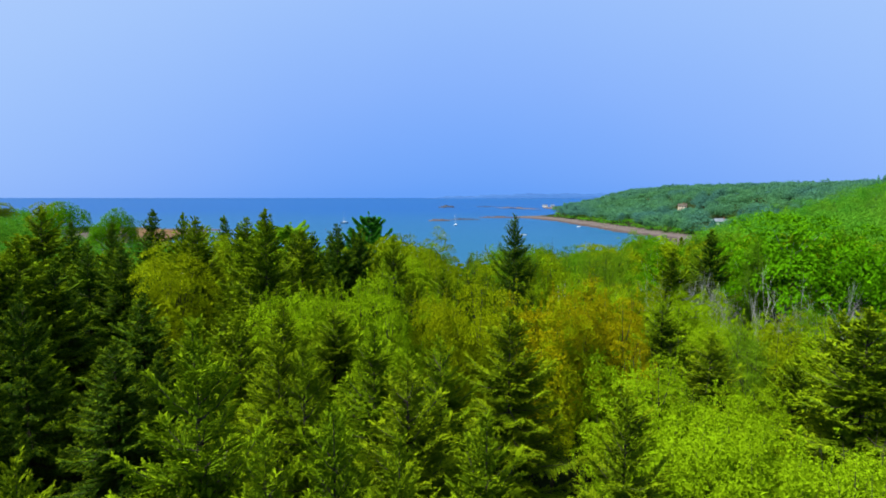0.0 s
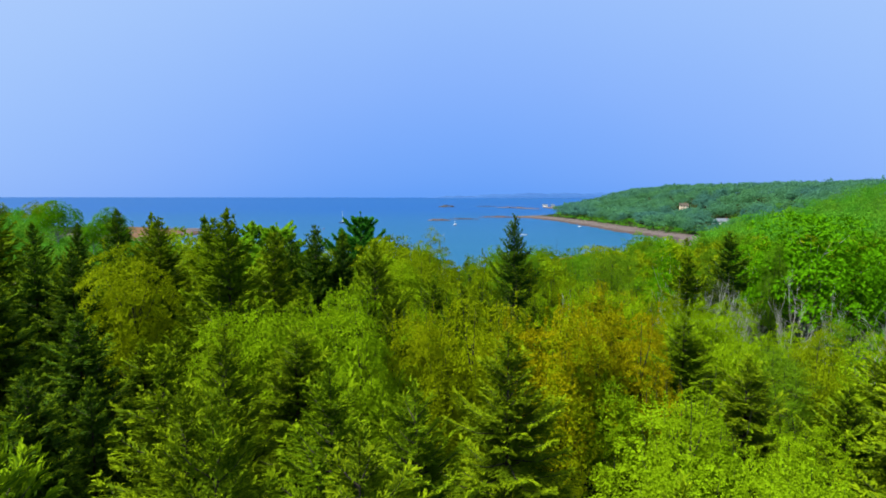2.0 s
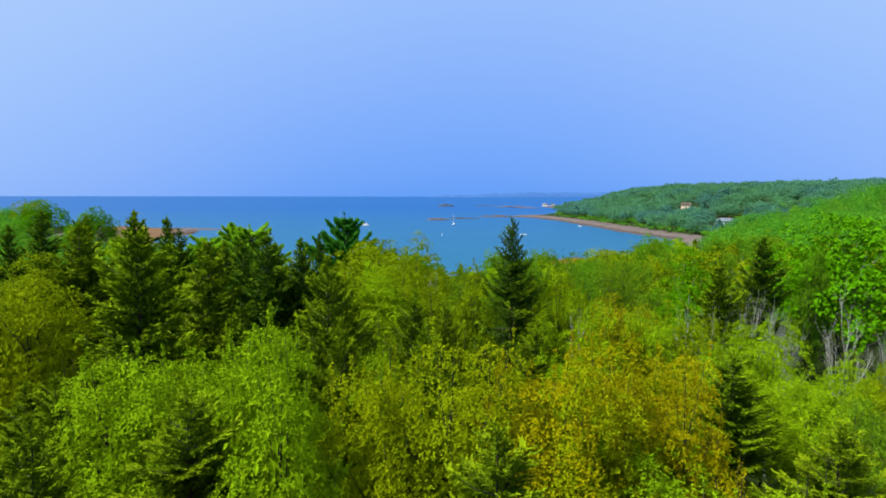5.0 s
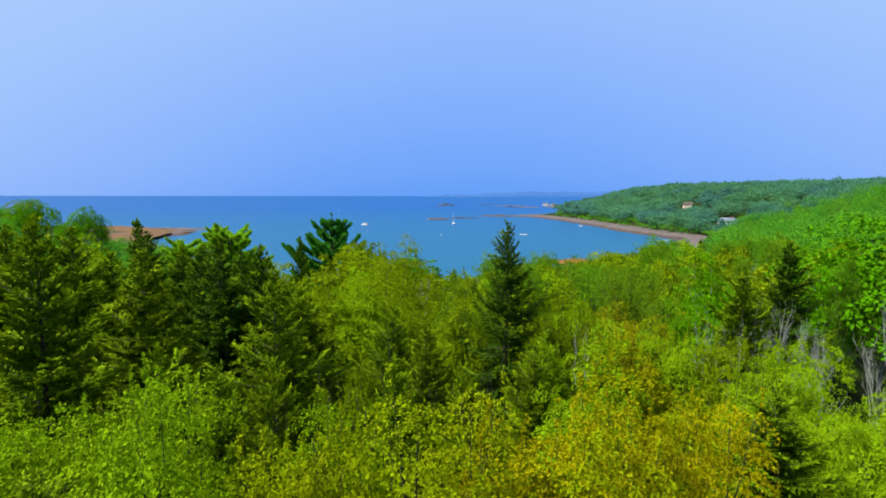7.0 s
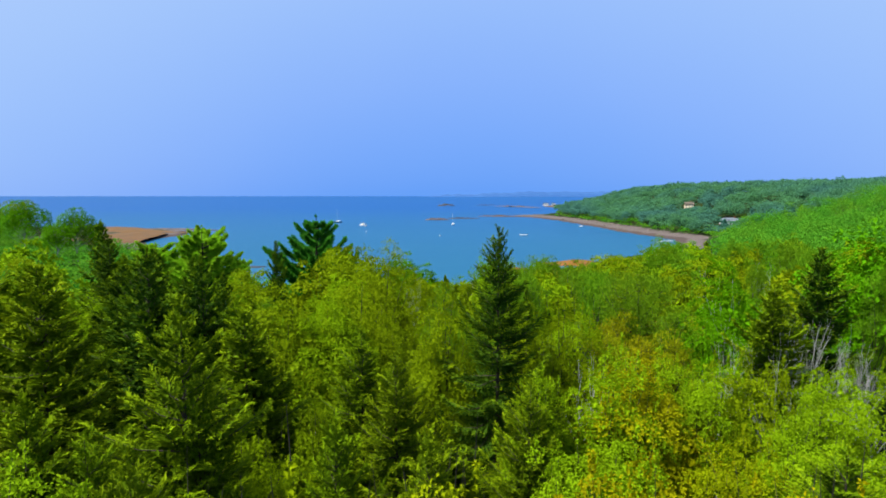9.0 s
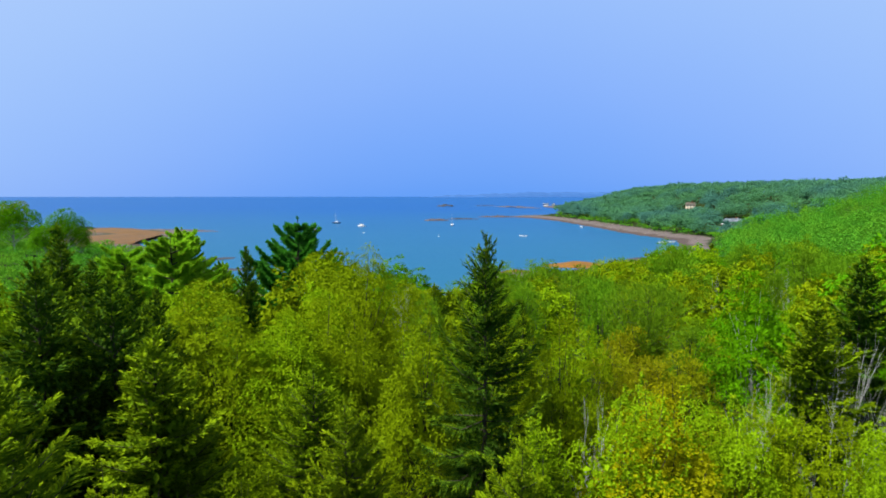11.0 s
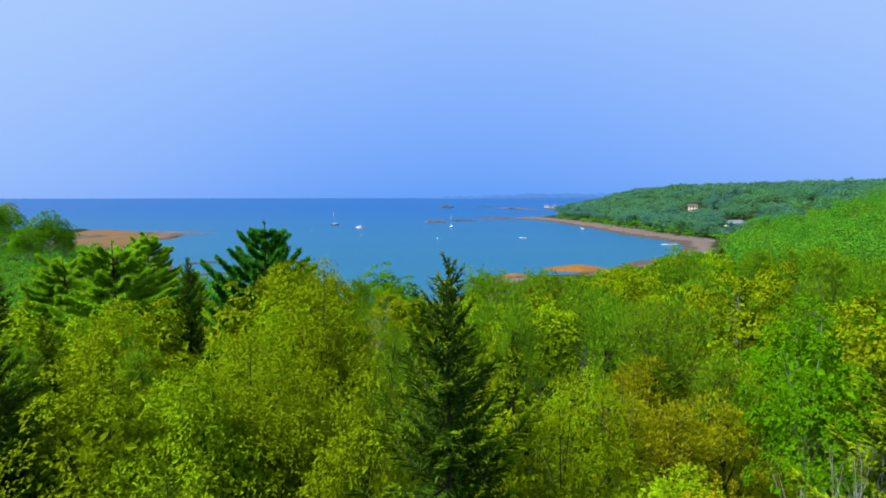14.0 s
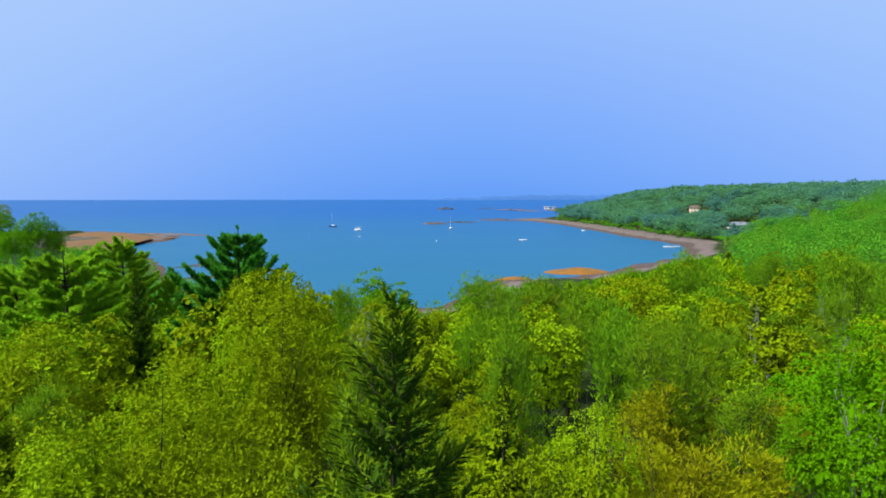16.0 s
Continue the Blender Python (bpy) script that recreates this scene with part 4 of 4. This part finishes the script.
HOUSES = [(231, 462), (252, 585)]
far_wood("slope_woodland", "bright green broadleaf wood covering the slope above the bay", 21, 20, 430, 60, 420, 10.5, 620, 0.50, MID,
         lambda x, y, s: (s > 15) & ((y > 165) | (x > 76)) & (x < 0.98 * y + 40), 0.05, True)
far_wood("cove_scrub", "low bright green scrub behind the cove", 24, -232, 60, 128, 410, 7.0, 150, 0.6, MID,
         lambda x, y, s: (y > -1.15 * x - 5) & (x < -48) & (y < 300), 0.0, False, (3.0, 6.5))
far_wood("beach_scrub", "green bushes along the top of the beach", 25, 120, 300, 395, 900, 6.5, 70, 0.7, MID,
         lambda x, y, s: (s > 24) & (s < 44) & (x - 7 > 0.200 * (y - 39)), 0.0, False, (2.0, 4.5))
far_wood("headland_woodland", "green mixed wood on the far headland, haze coloured into its leaves", 27, 140, 760, 400, 1250, 12.0, 400, 1.05, FAR_HAZED,
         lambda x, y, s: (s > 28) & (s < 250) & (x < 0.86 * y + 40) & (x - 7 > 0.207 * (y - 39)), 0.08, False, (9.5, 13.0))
far_wood("point_woodland", "dark green trees on the low point across the cove", 23, -420, -60, 150, 560, 9.0, 220, 0.8, MID,
         lambda x, y, s: (s > 15) & (y < 425) & (x < -0.78 * (y - 35)) & (x < -200) & (y > -x * 0.9), 0.1)


# ---- shore rocks, boats, houses, distance ----
WEED = rough("orange_rockweed", (0.176, 0.071, 0.005), (0.109, 0.055, 0.008), 0.35, 0.8, 0.6)
WET_ROCK = rough("wet_brown_rock", (0.032, 0.023, 0.019), (0.071, 0.046, 0.036), 0.3, 0.6, 0.6)
PINK_ROCK = rough("pinkish_rock", (0.046, 0.040, 0.046), (0.080, 0.066, 0.072), 0.2, 0.85, 0.6)
DARK_ROCK = rough("dark_rock", (0.021, 0.025, 0.034), (0.038, 0.042, 0.055), 0.2, 0.8, 0.5)
PEBBLE = rough("shore_boulder", (0.101, 0.084, 0.076), (0.176, 0.155, 0.139), 1.5, 0.85, 0.5)
WHITE = rough("white_boat_paint", (0.66, 0.66, 0.66), (0.74, 0.74, 0.74), 2.0, 0.35, 0.05, (0.60, 0.60, 0.60))
NAVY = rough("dark_blue_boat_paint", (0.02, 0.03, 0.07), (0.03, 0.045, 0.09), 2.0, 0.35, 0.05)
ALLOY = rough("grey_alloy", (0.300, 0.300, 0.312), (0.360, 0.360, 0.372), 3.0, 0.4, 0.05)
DARK_GLASS = rough("dark_window_glass", (0.02, 0.025, 0.03), (0.03, 0.035, 0.045), 2.0, 0.12, 0.0)
CREAM = rough("cream_clapboard", (0.60, 0.50, 0.38), (0.68, 0.58, 0.46), 0.8, 0.7, 0.3, (0.54, 0.45, 0.34))
PALE_WALL = rough("pale_clapboard", (0.60, 0.62, 0.66), (0.68, 0.70, 0.74), 0.8, 0.7, 0.3, (0.55, 0.57, 0.60))
ROOF_GREY = rough("blue_grey_shingles", (0.17, 0.21, 0.28), (0.24, 0.28, 0.36), 0.9, 0.8, 0.5)
ROOF_BROWN = rough("tan_shingles", (0.13, 0.115, 0.10), (0.18, 0.155, 0.135), 0.9, 0.8, 0.5)
BRICK = rough("chimney_brick", (0.168, 0.066, 0.042), (0.216, 0.096, 0.060), 2.0, 0.85, 0.5)
RED = rough("red_buoy_paint", (0.330, 0.048, 0.024), (0.372, 0.072, 0.036), 2.0, 0.4, 0.05)


def box(x0, y0, z0, x1, y1, z1, bevel=0.03):
    bm = bmesh.new()
    bmesh.ops.create_cube(bm, size=1.0, matrix=Matrix.Translation(((x0 + x1) / 2, (y0 + y1) / 2, (z0 + z1) / 2)) @ Matrix.Diagonal((x1 - x0, y1 - y0, z1 - z0, 1)))
    if bevel:
        bmesh.ops.bevel(bm, geom=bm.edges[:], offset=bevel, segments=1, affect="EDGES")
    return bm


def solid(name, bm, mat, parent, label=""):
    me = bpy.data.meshes.new(name)
    bm.to_mesh(me)
    bm.free()
    me.materials.append(mat)
    return part(name, me, parent, label)


def ledge(name, x, y, length, width, height, turn, mat, label, seed, sink=0.5):
    """A low rock with an uneven top, its foot under water or sand."""
    rng = np.random.default_rng(seed)
    n, m = 56, 28
    u, w = np.meshgrid(np.linspace(-1, 1, n), np.linspace(-1, 1, m))
    lump = np.zeros(u.shape)
    for k in range(14):
        f = rng.uniform(1.5, 9)
        a = rng.uniform(0, 6.28)
        lump += np.sin(f * (u * math.cos(a) * length / width * 0.5 + w * math.sin(a)) * 2 + rng.uniform(0, 6.28)) / f
    edge = 1 - np.clip(np.hypot(u, w * (1 + 0.25 * np.sin(3 * u + seed))), 0, 1.15) ** 2.2
    z = height * (edge * 0.9 + 0.22 * lump * np.clip(edge + 0.25, 0, 1)) - sink * (edge < 0)
    v = np.stack([u * length / 2, w * width / 2, z], -1).reshape(-1, 3)
    i = (np.arange(m - 1)[:, None] * n + np.arange(n - 1)[None]).reshape(-1)
    ob = new(name, mesh_of(name, v, np.stack([i, i + 1, i + n + 1, i + n], 1), [mat], smooth=True))
    g = max(0.0, float(ground_height(np.array(x), np.array(y))))
    ob.matrix_basis = pose(x, y, g - 0.1, 0, 0, turn)
    return tagged(ob, label, "rock ledge")


ledge("rock_ledge", 64, 277, 30, 20, 1.5, 12, WEED, "low tidal ledge covered with orange rockweed", 3)
ledge("rock_ledge", 34, 257, 17, 7, 0.8, 18, WEED, "small ledge with orange-brown rockweed by the shore", 4)
ledge("rock_ledge", 29, 249, 26, 6, 0.6, 25, WET_ROCK, "flat wet brown ledge at the tide line", 5)
ledge("rock_ledge", 106, 297, 34, 12, 0.6, 35, WET_ROCK, "flat wet brown ledge on the mud", 6)
ledge("rock_ledge", -4, 688, 30, 9, 2.6, 4, PINK_ROCK, "reddish rock ledge standing out of the bay", 7)
ledge("rock_ledge", 28, 722, 44, 7, 1.6, 3, DARK_ROCK, "long dark half-drowned ledge in the bay", 8)
ledge("rock_ledge", 76, 786, 56, 16, 2.0, -12, WET_ROCK, "brown rock point running out from the beach", 9)
ledge("rock_ledge", 9, 1385, 44, 14, 5.5, 0, DARK_ROCK, "small dark islet far out in the bay", 10)
ledge("rock_ledge", 170, 1290, 190, 18, 2.6, -62, PINK_ROCK, "long pinkish gravel spit beyond the headland", 11)
ledge("rock_ledge", 112, 1450, 60, 10, 1.6, 5, DARK_ROCK, "dark rocks off the end of the spit", 12)
DULL_WEED = rough("brown_rockweed", (0.108, 0.050, 0.010), (0.074, 0.041, 0.015), 0.15, 0.8, 0.6)
ledge("rock_ledge", -262, 480, 120, 46, 1.6, -32, DULL_WEED, "broad tidal spit coloured by orange-brown weed", 13)
ledge("rock_ledge", -232, 512, 90, 14, 1.5, -12, PINK_ROCK, "pale gravel rim of the tidal spit", 14)
ledge("rock_ledge", -222, 402, 150, 48, 0.8, 102, DULL_WEED, "long tidal flat under orange-brown rockweed", 17)
ledge("rock_ledge", -88, 262, 30, 7, 0.7, 20, DARK_ROCK, "dark flat rock in the cove", 15)
ledge("rock_ledge", -110, 300, 26, 8, 0.7, 40, DARK_ROCK, "dark flat rock in the cove", 16)


def boulders():
    """Stones along the upper beach."""
    rng = np.random.default_rng(31)
    base = bmesh.new()
    bmesh.ops.create_icosphere(base, subdivisions=1, radius=1.0)
    v0 = np.array([v.co for v in base.verts])
    f0 = [[v.index for v in f.verts] for f in base.faces]
    base.free()
    shapes = []
    for k in range(5):
        v = v0 * (1 + rng.normal(size=(len(v0), 1)) * 0.14) * np.array((1.0, 0.8, 0.62))
        shapes.append(mesh_of("boulder", v, f0, [PEBBLE]))
    left = 150
    while left:
        x, y = rng.uniform(120, 260), rng.uniform(385, 700)
        s = float(shore_distance(np.array(x), np.array(y)))
        if not 6 < s < 34:
            continue
        r = rng.uniform(0.35, 1.1)
        ob = new("boulder", shapes[left % 5])
        ob.matrix_basis = Matrix.LocRotScale((x, y, float(ground_height(np.array(x), np.array(y))) + 0.15 * r), Euler((0, 0, rng.uniform(0, 6.28))), (r, r, r))
        tagged(ob, "grey weathered boulder on the shingle beach", "boulder", "boulders on the beach")
        left -= 1


boulders()


def hull_bm(length, beam, depth, draft, transom=0.75, rake=0.06):
    """A boat's hull, closed by its deck, along y with the bow at +y."""
    bm = bmesh.new()
    rings = []
    n = 11
    for i in range(n):
        t = i / (n - 1)
        half = beam / 2 * (transom + (1 - transom) * math.sin(math.pi * min(1, t * 1.1) * 0.5 + 0.0)) * (1 - max(0, (t - 0.45) / 0.55) ** 2.4) + 0.015
        sheer = depth * (1 + 0.28 * (2 * t - 0.9) ** 2)
        y = (t - 0.5) * length
        keel = -draft * (1 - max(0, (t - 0.55) / 0.45) ** 2)
        ring = []
        for w, z in ((-1, sheer), (-0.93, sheer * 0.35), (-0.62, keel * 0.6), (0, keel), (0.62, keel * 0.6), (0.93, sheer * 0.35), (1, sheer)):
            ring.append(bm.verts.new((w * half, y + rake * length * max(0, z / depth) * t * t, z)))
        rings.append(ring)
    for a, b in zip(rings, rings[1:]):
        for j in range(6):
            bm.faces.new((a[j], a[j + 1], b[j + 1], b[j]))
        bm.faces.new((a[6], a[0], b[0], b[6]))
    bm.faces.new(rings[0])
    bm.faces.new(list(reversed(rings[-1])))
    bmesh.ops.recalc_face_normals(bm, faces=bm.faces[:])
    return bm


def rod_bm(a, b, ra, rb, sides=8):
    v, f = tube([a, tuple((p + q) / 2 for p, q in zip(a, b)), b], [ra, (ra + rb) / 2, rb], sides)
    bm = bmesh.new()
    vs = [bm.verts.new(p) for p in v]
    for q in f:
        bm.faces.new([vs[i] for i in q])
    bm.faces.new(vs[:sides][::-1])
    bm.faces.new(vs[-sides:])
    return bm


def motorboat(x, y, turn):
    root = tagged(new("motorboat"), "white cabin motorboat moored in the bay", "motorboat")
    solid("hull", hull_bm(8.2, 2.8, 1.05, 0.4), WHITE, root)
    solid("stripe", box(-1.36, -3.9, 0.42, 1.36, -0.2, 0.52, 0.0), NAVY, root, "dark blue waterline stripe")
    solid("cabin", box(-1.0, -1.4, 1.0, 1.0, 1.7, 2.5, 0.18), WHITE, root)
    solid("windscreen", box(-0.9, 1.69, 1.65, 0.9, 1.75, 2.3, 0.02), DARK_GLASS, root)
    for sx in (-1, 1):
        solid("side_window", box(sx * 1.0 - 0.03, -1.0, 1.7, sx * 1.0 + 0.03, 1.3, 2.25, 0.01), DARK_GLASS, root)
    solid("roof", box(-1.12, -2.6, 2.5, 1.12, 1.9, 2.62, 0.04), WHITE, root)
    for sx in (-1, 1):
        solid("roof_post", rod_bm((sx * 0.95, -2.4, 0.9), (sx * 0.95, -2.4, 2.5), 0.035, 0.035), ALLOY, root)
    solid("aerial", rod_bm((0, -0.6, 2.6), (0, -0.8, 5.2), 0.03, 0.012), ALLOY, root)
    root.matrix_basis = pose(x, y, 0, 0, 0, turn)


def sailboat(x, y, turn, mast, paint, label):
    root = tagged(new("sailboat"), label, "sailboat", "moored sailboats")
    hull = solid("hull", hull_bm(9.6, 2.9, 1.0, 0.5, 0.6), paint, root)
    solid("rail_strake", box(-0.05, -4.7, 1.22, 0.05, -4.5, 1.6, 0.01), ALLOY, hull)
    solid("cabin", box(-0.85, -1.5, 0.95, 0.85, 2.0, 1.55, 0.15), WHITE, root)
    for sx in (-1, 1):
        solid("port_light", box(sx * 0.86 - 0.02, -0.9, 1.15, sx * 0.86 + 0.02, 1.4, 1.38, 0.01), DARK_GLASS, root)
    solid("mast", rod_bm((0, 0.9, 1.0), (0, 0.8, mast), 0.10, 0.06), WHITE, root)
    solid("boom", rod_bm((0, 0.8, 2.1), (0, -3.4, 2.2), 0.07, 0.06), ALLOY, root)
    solid("furled_sail", rod_bm((0, 0.6, 2.32), (0, -3.2, 2.42), 0.2, 0.13), WHITE, root)
    for end in ((0, 5.0, 1.5), (0, -4.6, 1.3)):
        solid("stay", rod_bm((0, 0.8, mast - 0.2), end, 0.02, 0.02, 4), ALLOY, root)
    root.matrix_basis = pose(x, y, 0, 0, 0, turn)


def skiff(x, y, z, turn, label, length=4.6):
    root = tagged(new("skiff"), label, "skiff", "small open boats")
    solid("hull", hull_bm(length, 1.7, 0.62, 0.15, 0.85), WHITE, root)
    solid("cockpit", box(-0.62, -length * 0.42, 0.60, 0.62, length * 0.2, 0.72, 0.02), ALLOY, root, "grey inside of the boat")
    for yy in (-0.9, 0.4):
        solid("thwart", box(-0.7, yy - 0.14, 0.72, 0.7, yy + 0.14, 0.78, 0.01), WHITE, root)
    solid("outboard_motor", box(-0.2, -length * 0.5 - 0.35, 0.2, 0.2, -length * 0.5 - 0.02, 1.15, 0.08), NAVY, root)
    root.matrix_basis = pose(x, y, z, 0, 0, turn)


def buoy(x, y, paint, label):
    root = tagged(new("mooring_buoy"), label, "buoy", "mooring buoys")
    bm = bmesh.new()
    bmesh.ops.create_uvsphere(bm, u_segments=14, v_segments=10, radius=0.45)
    solid("float", bm, paint, root)
    solid("stick", rod_bm((0, 0, 0.5), (0.05, 0, 1.7), 0.06, 0.05), WHITE, root)
    solid("band", rod_bm((0, 0, -0.08), (0, 0, 0.08), 0.47, 0.47, 14), ALLOY, root)
    root.matrix_basis = pose(x, y, 0.15)


motorboat(-76, 570, 62)
sailboat(13, 586, 168, 12.5, WHITE, "white sloop with a bare mast moored in the bay")
sailboat(-112, 629, 70, 14.0, NAVY, "dark-hulled sailboat with a tall bare mast at its mooring")
skiff(65, 447, 0, 78, "white open skiff moored in the shallows", 5.4)
skiff(149, 391, 0, 80, "small white skiff by the beach", 5.0)
skiff(155, 392, 0, 95, "small white skiff drawn up beside another one", 5.0)
skiff(137, 558, 0, 30, "small white skiff close under the headland", 4.6)
buoy(1, 442, WHITE, "white round mooring buoy")
buoy(-61, 482, WHITE, "white round mooring buoy")
buoy(-111, 523, RED, "faded red mooring buoy")


def house(x, y, turn, w, d, eaves, rise, wall_mat, roof_mat, label, hip=0.0):
    """A frame house, its long front toward -y of its own axes."""
    root = tagged(new("house"), label, "house")
    solid("foundation", box(-w / 2 - 0.05, -d / 2 - 0.05, -3.0, w / 2 + 0.05, d / 2 + 0.05, 0.25, 0.0), PEBBLE, root)
    bm = bmesh.new()
    pts = [(-w / 2, -d / 2), (w / 2, -d / 2), (w / 2, d / 2), (-w / 2, d / 2)]
    low = [bm.verts.new((a, b, 0.25)) for a, b in pts]
    high = [bm.verts.new((a, b, eaves)) for a, b in pts]
    for i in range(4):
        bm.faces.new((low[i], low[(i + 1) % 4], high[(i + 1) % 4], high[i]))
    e1, e2 = bm.verts.new((-w / 2 + hip * w, 0, eaves + rise * 0.96)), bm.verts.new((w / 2 - hip * w, 0, eaves + rise * 0.96))
    bm.faces.new((high[0], high[3], e1)), bm.faces.new((high[1], e2, high[2]))
    bmesh.ops.recalc_face_normals(bm, faces=bm.faces[:])
    wall = solid("wall", bm, wall_mat, root)
    bm = bmesh.new()
    o = 0.5
    ring = [bm.verts.new(p) for p in ((-w / 2 - o, -d / 2 - o, eaves - 0.15), (w / 2 + o, -d / 2 - o, eaves - 0.15), (w / 2 + o, d / 2 + o, eaves - 0.15), (-w / 2 - o, d / 2 + o, eaves - 0.15))]
    r1, r2 = bm.verts.new((-w / 2 - o * (hip == 0) + hip * w, 0, eaves + rise)), bm.verts.new((w / 2 + o * (hip == 0) - hip * w, 0, eaves + rise))
    bm.faces.new((ring[0], ring[1], r2, r1)), bm.faces.new((ring[2], ring[3], r1, r2)), bm.faces.new((ring[1], ring[2], r2)), bm.faces.new((ring[3], ring[0], r1))
    bmesh.ops.solidify(bm, geom=bm.faces[:], thickness=0.18)
    roof = solid("roof", bm, roof_mat, root)
    solid("chimney", box(w * 0.18 - 0.45, -0.4, eaves + rise * 0.5, w * 0.18 + 0.45, 0.4, eaves + rise + 1.0, 0.03), BRICK, roof)
    floors = max(1, int(eaves // 2.6))
    count = int(w // 2.6)
    for k in range(floors):
        for i in range(count):
            cx = -w / 2 + (i + 0.5) * w / count
            if k == 0 and i == count // 2:
                door = solid("door", box(cx - 0.5, -d / 2 - 0.08, 0.25, cx + 0.5, -d / 2 + 0.02, 2.35, 0.01), NAVY, root)
                solid("handle", box(cx + 0.34, -d / 2 - 0.14, 1.2, cx + 0.4, -d / 2 - 0.06, 1.3, 0.0), ALLOY, door)
                continue
            z0 = 1.1 + 2.7 * k
            win = solid("window", box(cx - 0.62, -d / 2 - 0.07, z0 - 0.1, cx + 0.62, -d / 2 + 0.02, z0 + 1.45, 0.01), WHITE, root, "white window frame")
            solid("pane", box(cx - 0.5, -d / 2 - 0.09, z0, cx + 0.5, -d / 2 - 0.06, z0 + 1.33, 0.0), DARK_GLASS, win)
    g = float(ground_height(np.array(x), np.array(y))) - 1.0
    root.matrix_basis = pose(x, y, g, 0, 0, turn)


house(231, 462, -25, 15.5, 8.0, 2.9, 2.2, PALE_WALL, ROOF_GREY, "low white house with a blue-grey hipped roof above the beach", 0.22)
house(252, 585, -18, 8.0, 8.0, 5.2, 2.4, CREAM, ROOF_BROWN, "cream two-storey house among the trees of the headland")
house(256, 1395, -12, 13.0, 8.0, 5.2, 3.0, WHITE, ROOF_GREY, "white house on the far spit")
house(277, 1405, -8, 9.0, 8.0, 3.4, 2.6, WHITE, ROOF_GREY, "small white house on the far spit")


def far_shore():
    """The wooded coast on the far side of the sea."""
    xs = np.linspace(-150, 1900, 140)
    top = 12 + 26 * ease((xs + 100) / 900) + 3 * np.sin(xs * 0.021) + 2 * np.sin(xs * 0.067)
    top *= ease((xs + 150) / 160)
    v, f = [], []
    for i, x in enumerate(xs):
        v += [(x, 4300, -2), (x, 4330, top[i] * 0.6), (x, 4420, top[i]), (x, 4700, top[i] * 0.4 - 2)]
        if i:
            for j in range(3):
                f.append((4 * i - 4 + j, 4 * i + j, 4 * i + j + 1, 4 * i - 3 + j))
    # The blue is sea haze, put into the colour of the woods.
    mat = rough("distant_hazed_woods", (0.018, 0.070, 0.22), (0.022, 0.080, 0.24), 0.01, 0.9, 0.0, (0.020, 0.075, 0.23))
    tagged(new("backdrop_coast", mesh_of("backdrop_coast", v, f, [mat], smooth=True)), "faint wooded coast on the horizon, coloured blue with haze", "coast", kind="structure")


far_shore()
